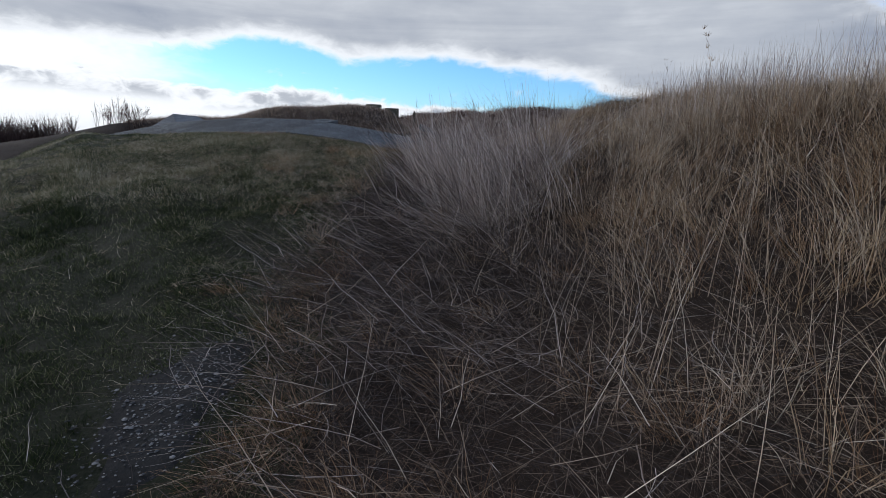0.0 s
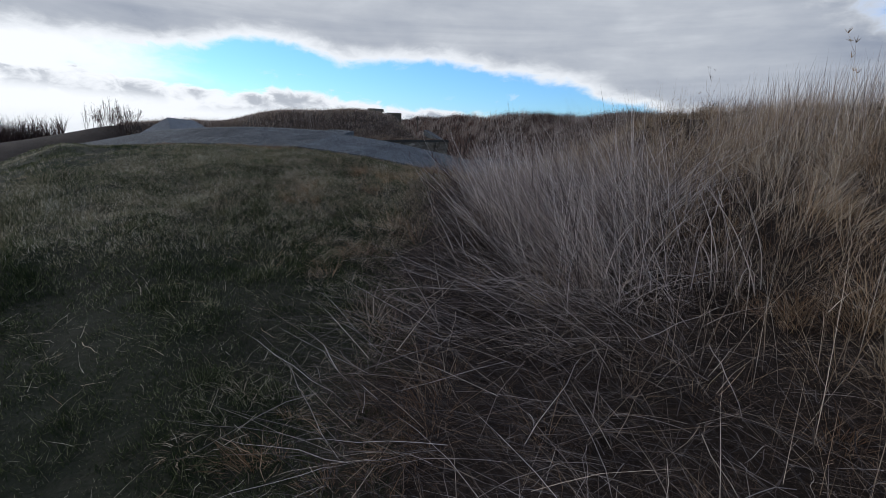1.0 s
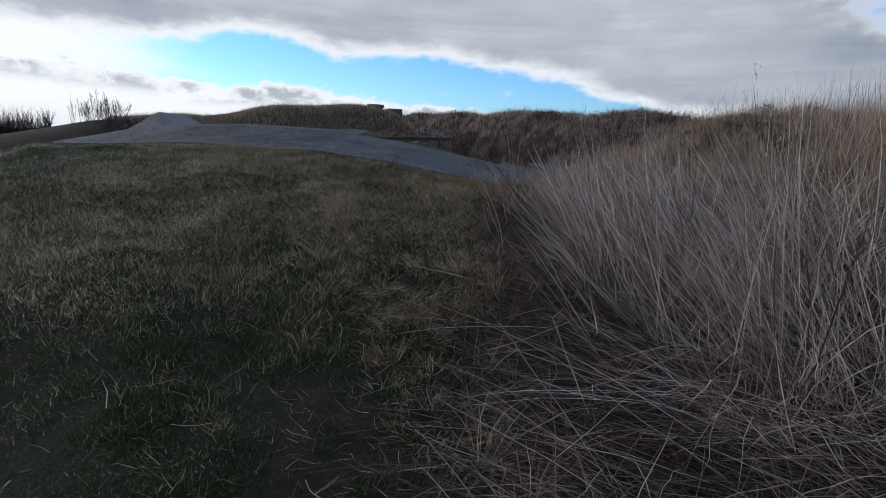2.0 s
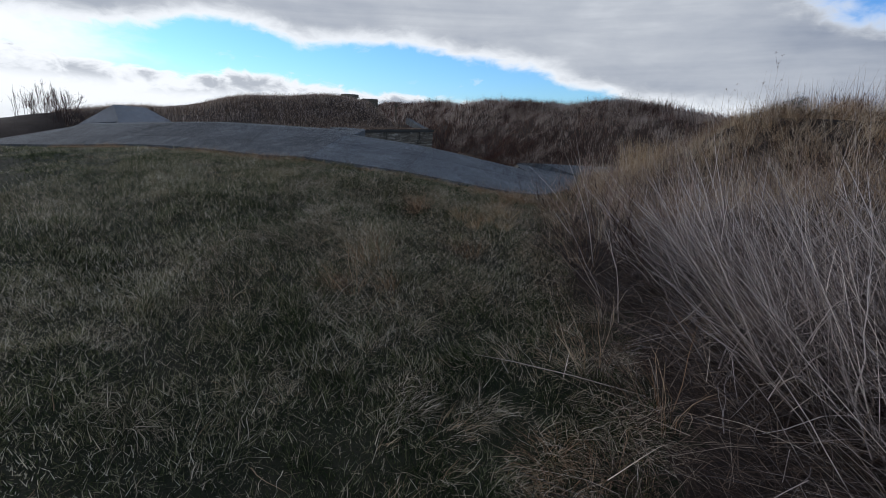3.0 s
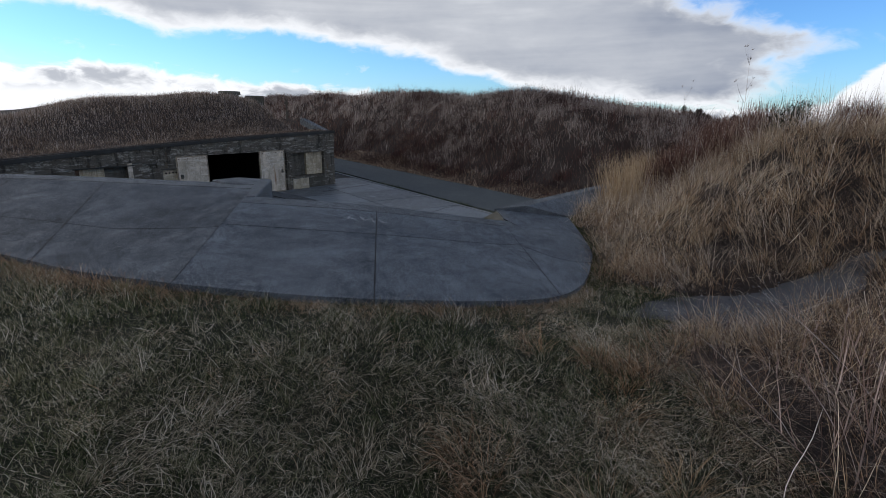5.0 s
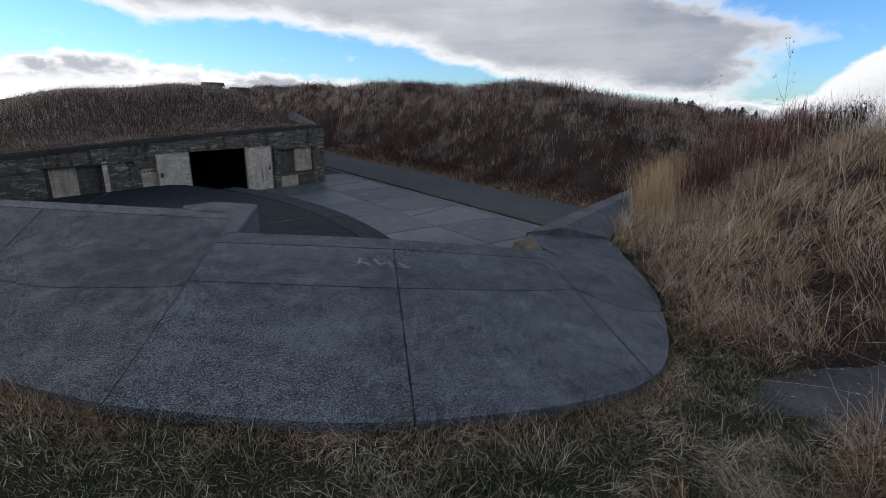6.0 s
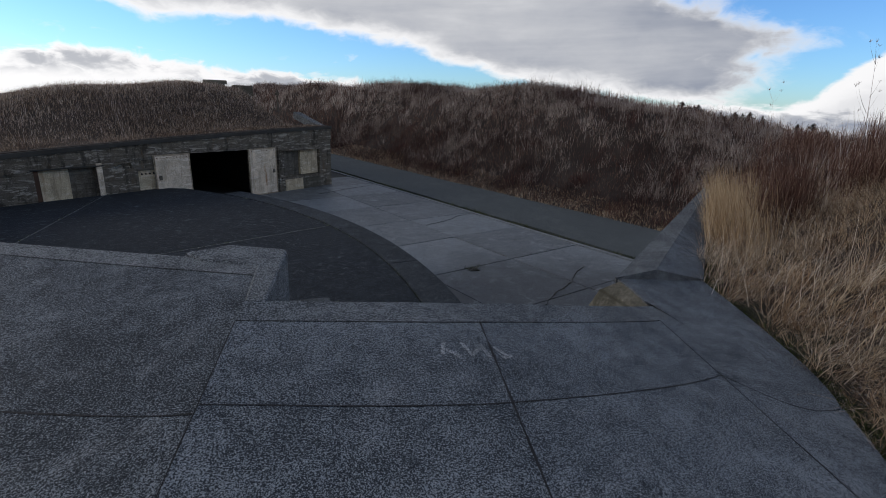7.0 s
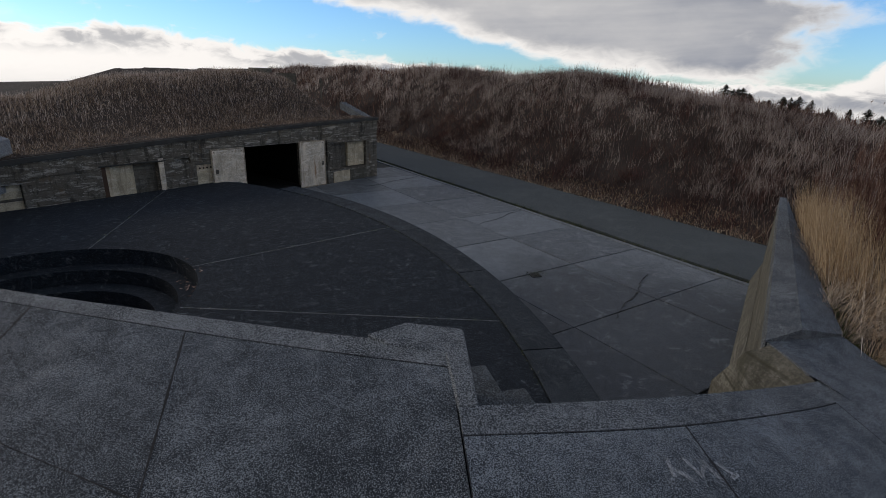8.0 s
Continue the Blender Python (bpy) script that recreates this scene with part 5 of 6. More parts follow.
def build_dry_grass():
    sets = []
    # litter of fallen blades
    for x0, x1, y0, y1, den, w in ((-2.0, 4.5, 0.8, 8.5, 2000, 0.0028), (-1.5, 6.5, 8.5, 17, 800, 0.004), (4.5, 10, 1, 20, 200, 0.007)):
        x, y = scatter(x0, x1, y0, y1, den, lambda x, y: rank(x, y) * 1.0)
        n = len(x)
        r = on_ground(x, y, 0.0)
        r[:, 2] += rnd(0, 0.10, n)
        sets.append((ribbons(r, rnd(0.12, 0.36, n), rnd(0, 6.283, n), rnd(0.9, 1.6, n), rnd(-0.2, 0.5, n), rnd(0.7, 1.4, n) * w, 2), 0))
    # tussocks that stand, lean and fall over one another
    thick = lambda x, y: rank(x, y) * np.clip(0.5 + 0.9 * fbm(x, y, 1.9, 1.0), 0, 1)
    for x0, x1, y0, y1, den, per, ln, w in ((-1.8, 4.6, 0.7, 9.2, 34, 34, (0.18, 0.50), 0.0032), (0.0, 6.6, 8.6, 17.5, 46, 34, (0.14, 0.44), 0.0038), (4.4, 11, 0, 21, 5, 40, (0.25, 0.6), 0.006)):
        x, y = scatter(x0, x1, y0, y1, den, lambda x, y: thick(x, y) * (1 - 0.94 * sstep(1.35 - x, 0.0, 0.5) * sstep(8.6 - y, 0.0, 0.5)))
        tone = RNG.random(len(x))
        for lo, hi, mat in ((0.0, 0.5, 1), (0.5, 0.68, 3), (0.68, 1.0, 2)):
            k = (tone >= lo) & (tone < hi)
            sets.append(tussocks(x[k], y[k], per, 0.10, ln, w, mat, (-0.1, 1.7), (0.05, 0.85), 6.283 * fbm(x[k], y[k], 0.8, 4.0), 0.7, 4))
    # thin upright stems with the tufts, and long ones lying across the tops
    for x0, x1, y0, y1, den, w in ((0.4, 4.6, 0.8, 9.0, 60, 0.0028), (1.0, 6.5, 9.0, 17.0, 26, 0.0035)):
        x, y = scatter(x0, x1, y0, y1, den, lambda x, y: thick(x, y))
        n = len(x)
        sets.append((ribbons(on_ground(x, y), rnd(0.45, 0.95, n), rnd(0, 6.283, n), rnd(0.0, 0.35, n), rnd(0, 0.4, n), rnd(0.7, 1.4, n) * w, 4, 0.1), 2))
    for x0, x1, y0, y1, den, w in ((-1.6, 4.5, 0.9, 9.0, 95, 0.0028), (0.2, 6.5, 8.5, 17.0, 60, 0.0034)):
        x, y = scatter(x0, x1, y0, y1, den, lambda x, y: rank(x, y) * np.where((x < 0.9) & (y < 9), 0.5, 0.8))
        n = len(x)
        r = on_ground(x, y)
        r[:, 2] += rnd(0.06, 0.32, n)
        sets.append((ribbons(r, rnd(0.3, 0.75, n), rnd(0, 6.283, n), rnd(0.8, 1.75, n), rnd(-0.2, 0.5, n), rnd(0.7, 1.5, n) * w, 4, 0.12), 2))
    joined("dry_grass", sets, [M_LITTER, M_DRY, M_STRAW, M_SEDGE], "tall dead straw-coloured grass covering the mound", "grass")


build_dry_grass()


def build_stalks():
    """Grey weed stalks that lie over one another beside the lawn."""
    sets = []

    def fan(n, cx, cy, sx, sy, ln, az, spread, lean, droop, w, seg=5, lift=0.0, mat=0, sway=0.10, forks=0.0):
        x, y = cx + sx * np.clip(RNG.normal(0, 1, n), -1.9, 1.9), cy + sy * np.clip(RNG.normal(0, 1, n), -1.9, 1.9)
        r = on_ground(x, y)
        r[:, 2] += rnd(0, lift, n) if lift else 0
        L, a, th, dr = rnd(*ln, n), az + RNG.normal(0, spread, n), np.clip(RNG.normal(lean, 0.22, n), 0.02, 1.5), rnd(*droop, n)
        ww = rnd(0.65, 1.3, n) * w
        sets.append((ribbons(r, L, a, th, dr, ww, seg, sway), mat))
        k = RNG.random(n) < forks
        if k.any():
            m, f = int(k.sum()), rnd(0.35, 0.7, int(k.sum()))
            t = th[k] + dr[k] * f * 0.5
            b = r[k] + (L[k] * f)[:, None] * np.stack([np.sin(t) * np.cos(a[k]), np.sin(t) * np.sin(a[k]), np.cos(t)], 1)
            sets.append((ribbons(b, L[k] * rnd(0.25, 0.5, m), a[k] + rnd(-1.3, 1.3, m), np.clip(t + rnd(-0.5, 0.5, m), 0, 2), rnd(-0.3, 0.6, m), ww[k] * 0.7, 3, 0.2), mat))
    west = math.pi
    # the drift: roots on the mound's foot, stems leaning out over the lawn
    for cx, cy, n, az, h in ((0.35, 5.5, 520, west - 0.6, 1.4), (0.65, 6.1, 480, west - 0.5, 1.4), (1.15, 5.9, 420, west - 0.5, 1.3), (0.7, 6.9, 260, west - 0.4, 1.1), (0.45, 4.9, 380, west - 0.5, 1.15), (0.2, 6.3, 320, west - 0.6, 1.25), (0.25, 6.9, 320, west - 0.6, 1.15), (0.0, 6.8, 300, west - 0.6, 1.2), (-0.15, 6.2, 320, west - 0.6, 1.2), (0.0, 7.5, 240, west - 0.5, 1.0)):
        for q in range(6):
            ox, oy, ta, tl = RNG.normal(cx, 0.2), RNG.normal(cy, 0.24), az + RNG.normal(0, 0.35), abs(RNG.normal(0.66, 0.2))
            if q % 3 == 0:
                ta, tl = RNG.uniform(0, 6.283), 0.45
            fan(n // 9, ox, oy, 0.10, 0.12, (0.45 * h, 1.05 * h), ta, 0.3, tl, (-0.25, 0.35) if q % 3 else (0.5, 1.9), 0.0066, 8, 0.0, 0, 0.14, 0.35)
        fan(n // 6, cx, cy, 0.3, 0.35, (0.4 * h, 1.1 * h), az, 1.9, 0.9, (-0.3, 1.0), 0.006, 7, 0.1, 0, 0.25, 0.4)
        fan(n // 4, cx, cy, 0.3, 0.35, (0.3 * h, 0.95 * h), az, 0.8, 0.8, (0.0, 1.2), 0.0052, 6, 0.0, 0, 0.25, 0.4)
        fan(n // 2, cx, cy, 0.32, 0.38, (0.2 * h, 0.55 * h), az, 1.3, 0.8, (0.1, 1.2), 0.0045, 5, 0.0, 1, 0.3)
    fan(330, 0.0, 4.75, 0.45, 0.4, (0.5, 1.05), west - 0.1, 0.4, 1.3, (0.0, 0.3), 0.006, 6, 0.18, 0, 0.12, 0.3)
    fan(900, -0.35, 4.4, 0.6, 0.6, (0.3, 0.85), west + 0.15, 0.6, 1.35, (0.0, 0.25), 0.0046, 5, 0.12, 1, 0.2)
    fan(110, -0.3, 4.0, 0.6, 0.7, (0.4, 0.9), west + 0.1, 0.6, 1.3, (0.0, 0.3), 0.0048, 5, 0.14, 0, 0.2)
    fan(1700, 0.15, 2.8, 0.75, 0.85, (0.2, 0.65), west + 0.3, 1.0, 1.2, (0.0, 0.5), 0.0046, 5, 0.10, 1, 0.3)
    fan(300, 0.15, 2.6, 0.75, 0.85, (0.3, 0.75), west + 0.4, 1.2, 1.1, (0.0, 0.6), 0.004, 5, 0.12, 0, 0.25, 0.3)
    fan(2600, -0.1, 6.7, 0.42, 0.8, (0.2, 0.65), west, 1.1, 1.1, (0.0, 0.7), 0.0046, 5, 0.10, 1, 0.3)
    # leafless brown canes further on
    fan(420, 0.45, 8.6, 0.75, 0.6, (0.3, 0.8), west, 1.9, 0.28, (0.0, 0.6), 0.0032, 5, 0.0, 2, 0.3, 0.4)
    fan(260, 1.7, 8.9, 0.8, 0.5, (0.3, 0.75), west + 0.8, 1.9, 0.25, (0.0, 0.6), 0.0034, 5, 0.0, 2, 0.3, 0.4)
    fan(90, 0.4, 8.0, 0.7, 0.6, (0.5, 1.1), west - 0.2, 1.2, 0.4, (0.1, 0.7), 0.005, 6, 0.0, 0, 0.2, 0.4)
    joined("weed_stalks", sets, [M_STALK, M_GREYLIT, M_CANE], "tangled grey-pink dead weed stalks leaning over the lawn", "dead weeds")
    # brown tufts between the fallen stalks
    x, y = scatter(-1.0, 1.4, 0.9, 5.2, 4, lambda x, y: rank(x, y) * sstep(fbm(x, y, 2.2, 6.0), 0.3, 0.6))
    gx, gy = np.array([-1.62, -1.50, -1.38, -1.72, -1.30]), np.array([8.35, 8.52, 8.30, 8.62, 8.66])
    gold = tussocks(gx, gy, 90, 0.08, (0.12, 0.28), 0.003, 1, (0.3, 1.6), (0.1, 0.7), math.pi, 0.4, 4)
    joined("brown_tufts", [tussocks(x, y, 70, 0.10, (0.14, 0.36), 0.0028, 0, (0.2, 1.9), (0.1, 0.8), math.pi, 0.6, 4), gold], [M_SEDGE, M_GOLD], "low rust-brown and golden tufts between fallen stalks", "grass")


build_stalks()


def cane(name, label, category, roots, mat, rng, heads=False, group=""):
    """Branching stems as thin tubes: each root gives x, y, height, lean way, lean, thickness."""
    ob = thing(name, label, category, group=group)
    for x, y, h, az, lean, w in roots:
        sets = []
        base = np.array([[x, y, float(ground(x, y)) - 0.02]])
        one = np.ones(1)
        for turn in (0.0, 1.57):
            sets.append((ribbons(base, one * h, one * az, one * lean, one * 0.25, one * w, 5), 0))
        pts, hh, aa = [], [], []
        for k in range(rng.randint(5, 9)):
            f = rng.uniform(0.35, 0.95)
            pts.append((x + math.cos(az) * math.sin(lean + 0.1) * h * f, y + math.sin(az) * math.sin(lean + 0.1) * h * f, base[0, 2] + math.cos(lean + 0.1) * h * f))
            hh.append(h * rng.uniform(0.12, 0.3) * (1.2 - f * 0.6))
            aa.append(rng.uniform(0, 6.283))
        pts, hh, aa = np.array(pts), np.array(hh), np.array(aa)
        n = len(pts)
        sets.append((ribbons(pts, hh, aa, np.full(n, 0.6), np.full(n, -0.3), np.full(n, w * 0.6), 3), 0))
        if heads:
            tip = pts + np.stack([np.cos(aa) * np.sin(0.45) * hh, np.sin(aa) * np.sin(0.45) * hh, np.cos(0.45) * hh], 1)
            k = 7
            tp = np.repeat(tip, k, 0)
            sets.append((ribbons(tp, np.full(len(tp), 0.07), rnd(0, 6.283, len(tp)), rnd(0.2, 1.2, len(tp)), np.zeros(len(tp)), np.full(len(tp), 0.008), 2), 0))
        joined("stem", sets, [mat], "", "", kind="", parent=ob)
    return ob


rng = random.Random(5)
cane("tall_weed", "tall bare umbel weed with thin branching seed heads", "weed", [(6.67, 16.1, 2.3, 1.0, 0.05, 0.012)], M_STALK, rng, True, "umbel weeds on the mound")
cane("tall_weed", "shorter bare umbel weed with thin seed heads", "weed", [(7.05, 17.9, 2.2, 2.0, 0.06, 0.012)], M_STALK, rng, True, "umbel weeds on the mound")
cane("tall_weed", "slender dead weed stem with a seed head", "weed", [(3.4, 6.6, 1.1, 2.4, 0.1, 0.006)], M_DRY, rng, True, "umbel weeds on the mound")
def twiggy(name, label, category, x, y, r, h, stems, mat, w, spread=0.7, forks=(4, 4), group=""):
    """A leafless shrub: stems that fork into branches, and those into twigs."""
    ob = thing(name, label, category, group=group)
    c = np.stack([x + RNG.normal(0, r, stems), y + RNG.normal(0, r, stems), np.zeros(stems)], 1)
    c[:, 2] = ground(c[:, 0], c[:, 1]) - 0.02
    L, a, th = h * rnd(0.55, 1.0, stems), rnd(0, 6.283, stems), np.abs(RNG.normal(0, spread, stems)).clip(0, 1.35)
    ww = rnd(0.7, 1.2, stems) * w
    for level in range(3):
        dr = rnd(-0.3, 0.35, len(L))
        if level:
            joined(("branch", "twig")[level - 1], [(ribbons(c, L, a, th, dr, ww, 5 - level, 0.18), 0)], [mat], "", "", kind="stuff", parent=ob)
        else:
            for i in range(stems):
                q = slice(i, i + 1)
                joined("stem", [(ribbons(c[q], L[q], a[q], th[q], dr[q], ww[q], 5, 0.18), 0)], [mat], "", "", kind="", parent=ob)
        if level == 2:
            break
        k = forks[level]
        f = rnd(0.25, 0.95, len(L) * k)
        c, L0, a0, t0 = np.repeat(c, k, 0), np.repeat(L, k), np.repeat(a, k), np.repeat(th + dr * 0.25, k)
        c = c + (L0 * f)[:, None] * np.stack([np.sin(t0) * np.cos(a0), np.sin(t0) * np.sin(a0), np.cos(t0)], 1)
        n = len(f)
        L, a, th, ww = L0 * rnd(0.25, 0.55, n), a0 + rnd(-1.4, 1.4, n), np.clip(t0 + rnd(-0.6, 0.6, n), 0, 1.9), np.repeat(ww, k) * 0.62
    return ob


twiggy("bare_shrub", "bare branching shrub with pale twigs at the brush edge", "shrub", -0.45, 8.3, 0.18, 0.85, 18, M_SHRUB, 0.009, 0.8)
twiggy("bare_shrub", "smaller bare shrub with pinkish twigs in dead grass", "shrub", 0.35, 8.75, 0.2, 0.85, 12, M_SHRUB, 0.008, 0.6)
twiggy("bare_shrub", "low bare shrub among tall dead weeds", "shrub", 0.1, 7.6, 0.18, 0.8, 10, M_SHRUB, 0.008, 0.7)
cane("dark_bramble", "dark leafless bramble canes hanging over dead grass", "bramble", [(-0.6 + 0.2 * rng.random(), 7.2 + 0.7 * rng.random(), rng.uniform(0.5, 1.0), rng.uniform(2.6, 4.2), rng.uniform(0.5, 1.2), 0.010) for k in range(14)], M_TWIG, rng)
cane("fallen_branch", "fallen pale branch lying in the matted grass", "branch", [(-0.6, 5.9, 1.5, 2.75, 1.35, 0.016)], M_STALK, rng)


def leafy_bush(name, label, x, y, r, h, mat, twig, leaves, size, cat="bush", bare=False):
    """A bush: limbs and many small leaves in uneven clumps."""
    ob = thing(name, label, cat)
    z = float(ground(x, y))
    n = 26
    az = rnd(0, 6.283, n)
    wide = 1.0 if h < 1.2 else 1.6
    joined("limbs", [(ribbons(np.tile([[x, y, z - 0.05]], (n, 1)) + RNG.normal(0, 0.08, (n, 3)) * [1, 1, 0], rnd(0.4, 0.75, n) * h, az, rnd(0.1, 0.8, n), rnd(-0.2, 0.4, n), rnd(0.015, 0.03, n) * wide, 4, 0.3), 0)], [twig], "", "", kind="", parent=ob)
    c = 34
    ca, cr, cz = rnd(0, 6.283, c), np.sqrt(RNG.random(c)) * r, RNG.random(c) ** 0.8
    cr = cr * (1 - 0.6 * cz ** 2)
    k = leaves // c
    px = np.repeat(x + cr * np.cos(ca), k) + RNG.normal(0, r * 0.17, c * k)
    py = np.repeat(y + cr * np.sin(ca), k) + RNG.normal(0, r * 0.17, c * k)
    pz = np.repeat(z + 0.1 * h + cz * h * 0.85, k) + RNG.normal(0, h * 0.10, c * k)
    m = len(px)
    if bare:
        joined("crown", [(ribbons(np.stack([px, py, pz - 0.12 * h], 1), rnd(0.6, 1.5, m) * size, rnd(0, 6.283, m), np.abs(RNG.normal(0.2, 0.5, m)), rnd(-0.3, 0.5, m), np.full(m, 0.008 * wide), 3, 0.3), 0)], [mat], "", "", kind="stuff", parent=ob)
        return ob
    joined("leaves", [(ribbons(np.stack([px, py, pz], 1), rnd(0.6, 1.4, m) * size, rnd(0, 6.283, m), rnd(0.3, 1.7, m), rnd(0, 0.6, m), rnd(0.35, 0.6, m) * size, 2), 0)], [mat], "", "", kind="", parent=ob)
    return ob


leafy_bush("evergreen_bush", "dense dark evergreen bush on the grassy mound", 5.75, 14.3, 0.5, 0.75, M_EVER, M_TWIG, 6500, 0.032)
leafy_bush("evergreen_bush", "small dark leafy bush beside dry grass", 7.2, 13.9, 0.35, 0.5, M_EVER, M_TWIG, 3500, 0.03)
leafy_bush("rusty_bush", "reddish-brown leafless bush at the mound's top", 6.6, 17.5, 0.9, 0.7, M_BROWN, M_TWIG, 2400, 0.26, bare=True)
leafy_bush("rusty_bush", "reddish-brown thicket bush among dead grass", 8.3, 18.3, 1.0, 0.8, M_BROWN, M_TWIG, 2400, 0.26, bare=True)


for bx, by, br, bh in ((4.3, 15.4, 0.55, 0.6), (4.9, 14.6, 0.6, 0.6), (5.3, 16.1, 0.7, 0.7), (5.9, 15.2, 0.7, 0.75), (6.4, 13.6, 0.7, 0.7), (6.9, 15.6, 0.8, 0.8), (7.4, 17.0, 0.8, 0.7)):
    leafy_bush("rusty_bush", "reddish-brown twiggy bush on the mound's shoulder", bx, by, br, bh, M_BROWN, M_TWIG, 1800, 0.26, bare=True)
for bx, by, bh in ((-19.6, 31.8, 1.5), (-20.9, 32.6, 1.35), (-22.0, 33.6, 1.1)):
    twiggy("bare_thorn_bush", "dark leafless thorn bush on the far mound", "bush", bx, by, 0.5, bh, 26, M_TWIG, 0.028, 0.6, (6, 5), "thorn bushes")


def build_reeds():
    """Upright stems that stand against the sky, and golden grass by the wall."""
    sets = []
    x, y = scatter(5.2, 11, 8.5, 17.5, 150, lambda x, y: rank(x, y) * fbm(x, y, 1.4, 3.0) ** 1.5)
    n = len(x)
    sets.append((ribbons(on_ground(x, y), rnd(0.6, 1.15, n), rnd(0, 6.283, n), rnd(0.0, 0.18, n), rnd(0, 0.3, n), rnd(0.005, 0.008, n), 3), 1))
    x, y = scatter(3.0, 5.6, 2.5, 10, 90, lambda x, y: rank(x, y) * fbm(x, y, 1.9, 6.0) ** 1.5)
    n = len(x)
    sets.append((ribbons(on_ground(x, y), rnd(0.5, 0.95, n), rnd(0, 6.283, n), rnd(0.0, 0.22, n), rnd(0, 0.4, n), rnd(0.004, 0.007, n), 3), 1))
    x, y = scatter(2.6, 6.5, 14.2, 18.8, 620, lambda x, y: rank(x, y) * sstep(y - flank_y(x), -1.5, -0.3) * 0.8)
    n = len(x)
    sets.append((ribbons(on_ground(x, y), rnd(0.5, 1.1, n), 2.4 + RNG.normal(0, 0.9, n), rnd(0.0, 0.3, n), rnd(0, 0.5, n), rnd(0.005, 0.008, n), 3), 0))
    joined("tall_reeds", sets, [M_GOLD, M_STALK], "upright golden reed grass and bare stems along the mound", "grass")


build_reeds()


M_RED = blade_mat("red_twigs", [(0.0, (0.022, 0.008, 0.006)), (0.5, (0.075, 0.028, 0.022)), (1.0, (0.17, 0.085, 0.065))], through=0.0)


def build_hill_scrub():
    sets = []

    def hill(nn, s0, s1, n0, n1, ln, w, mat, keep, lean=0.25, seg=2):
        s, k = rnd(s0, s1, nn), rnd(n0, n1, nn)
        x, y = GUT0[0] + GD[0] * s + GN[0] * k, GUT0[1] + GD[1] * s + GN[1] * k
        ok = (RNG.random(nn) < keep(s, k)) & (y > flank_y(np.minimum(x, 9.5)) - 12)
        x, y, s, k = x[ok], y[ok], s[ok], k[ok]
        n = len(x)
        sets.append((ribbons(on_ground(x, y, 0.03), rnd(*ln, n) * (0.55 + 0.9 * fbm(s, k, 0.8, 1.0)), rnd(0, 6.283, n), np.abs(RNG.normal(lean, 0.3, n)), rnd(0, 0.8, n), rnd(0.7, 1.4, n) * w, seg), mat))
    hill(46000, -15, 26, 4.2, 16, (0.2, 0.5), 0.014, 0, lambda s, k: np.clip(0.45 + 0.8 * fbm(s, k, 0.55, 2.0), 0, 1))
    hill(22000, -75, -15, 4.2, 18, (0.4, 0.9), 0.03, 0, lambda s, k: 0.9)
    hill(13000, -30, 40, 15, 24, (0.4, 0.9), 0.03, 0, lambda s, k: 0.9)
    hill(14000, -12, 24, 4.0, 6.2, (0.12, 0.3), 0.012, 2, lambda s, k: 0.8)

    def tufts(count, s0, s1, n0, n1, keep, per, ln, w, mat, spread, lean):
        s, k = rnd(s0, s1, count), rnd(n0, n1, count)
        ok = RNG.random(count) < keep(s, k)
        s, k = s[ok], k[ok]
        x, y = GUT0[0] + GD[0] * s + GN[0] * k, GUT0[1] + GD[1] * s + GN[1] * k
        c = len(x)
        big = np.repeat(rnd(0.6, 1.35, c), per)
        n = c * per
        lean_c = np.repeat(RNG.normal(0, 0.18, c), per)
        x, y = np.repeat(x, per) + RNG.normal(0, spread, n) * big, np.repeat(y, per) + RNG.normal(0, spread, n) * big
        sets.append((ribbons(on_ground(x, y, 0.03), rnd(*ln, n) * big, rnd(0, 6.283, n), np.abs(RNG.normal(lean, 0.22, n) + lean_c), rnd(0, 0.7, n), rnd(0.7, 1.4, n) * w, 2, 0.2), mat))
    pale = lambda s, k: sstep(fbm(s, k, 0.55, 4.0) + 0.35 * sstep(k, 7, 12), 0.45, 0.8)
    dark = lambda s, k: sstep(fbm(s, k, 0.5, 7.0) + 0.35 * sstep(k, 11, 5), 0.45, 0.75)
    tufts(3200, -14, 24, 6.0, 16.0, lambda s, k: np.clip(0.08 + 0.9 * pale(s, k) + 0.25 * sstep(k, 8.5, 12), 0, 1), 18, (0.3, 0.75), 0.0125, 1, 0.18, 0.3)
    tufts(500, -70, -14, 7, 16, pale, 20, (0.6, 1.1), 0.034, 1, 0.25, 0.2)
    tufts(800, -14, 25, 4.6, 16.0, dark, 34, (0.4, 0.85), 0.016, 3, 0.28, 0.4)
    tufts(420, -70, -14, 4.6, 17, dark, 26, (0.6, 1.2), 0.03, 3, 0.4, 0.4)
    # rounded dark shrubs
    tufts(110, -14, 24, 5.0, 14.5, lambda s, k: 0.35 + 0.6 * sstep(k, 10, 6), 150, (0.35, 0.8), 0.014, 4, 0.36, 0.55)
    # bare brush along the skyline
    tufts(520, -85, 24, 12.0, 15.5, lambda s, k: sstep(fbm(s, k, 0.30, 8.0), 0.35, 0.7), 46, (0.45, 1.15), 0.016, 3, 0.36, 0.35)
    joined("hillside_scrub", sets, [M_BROWN, M_PALE, M_DRY, M_TWIG, M_RED], "brown winter scrub and pale grass on the far bank", "scrub")


build_hill_scrub()


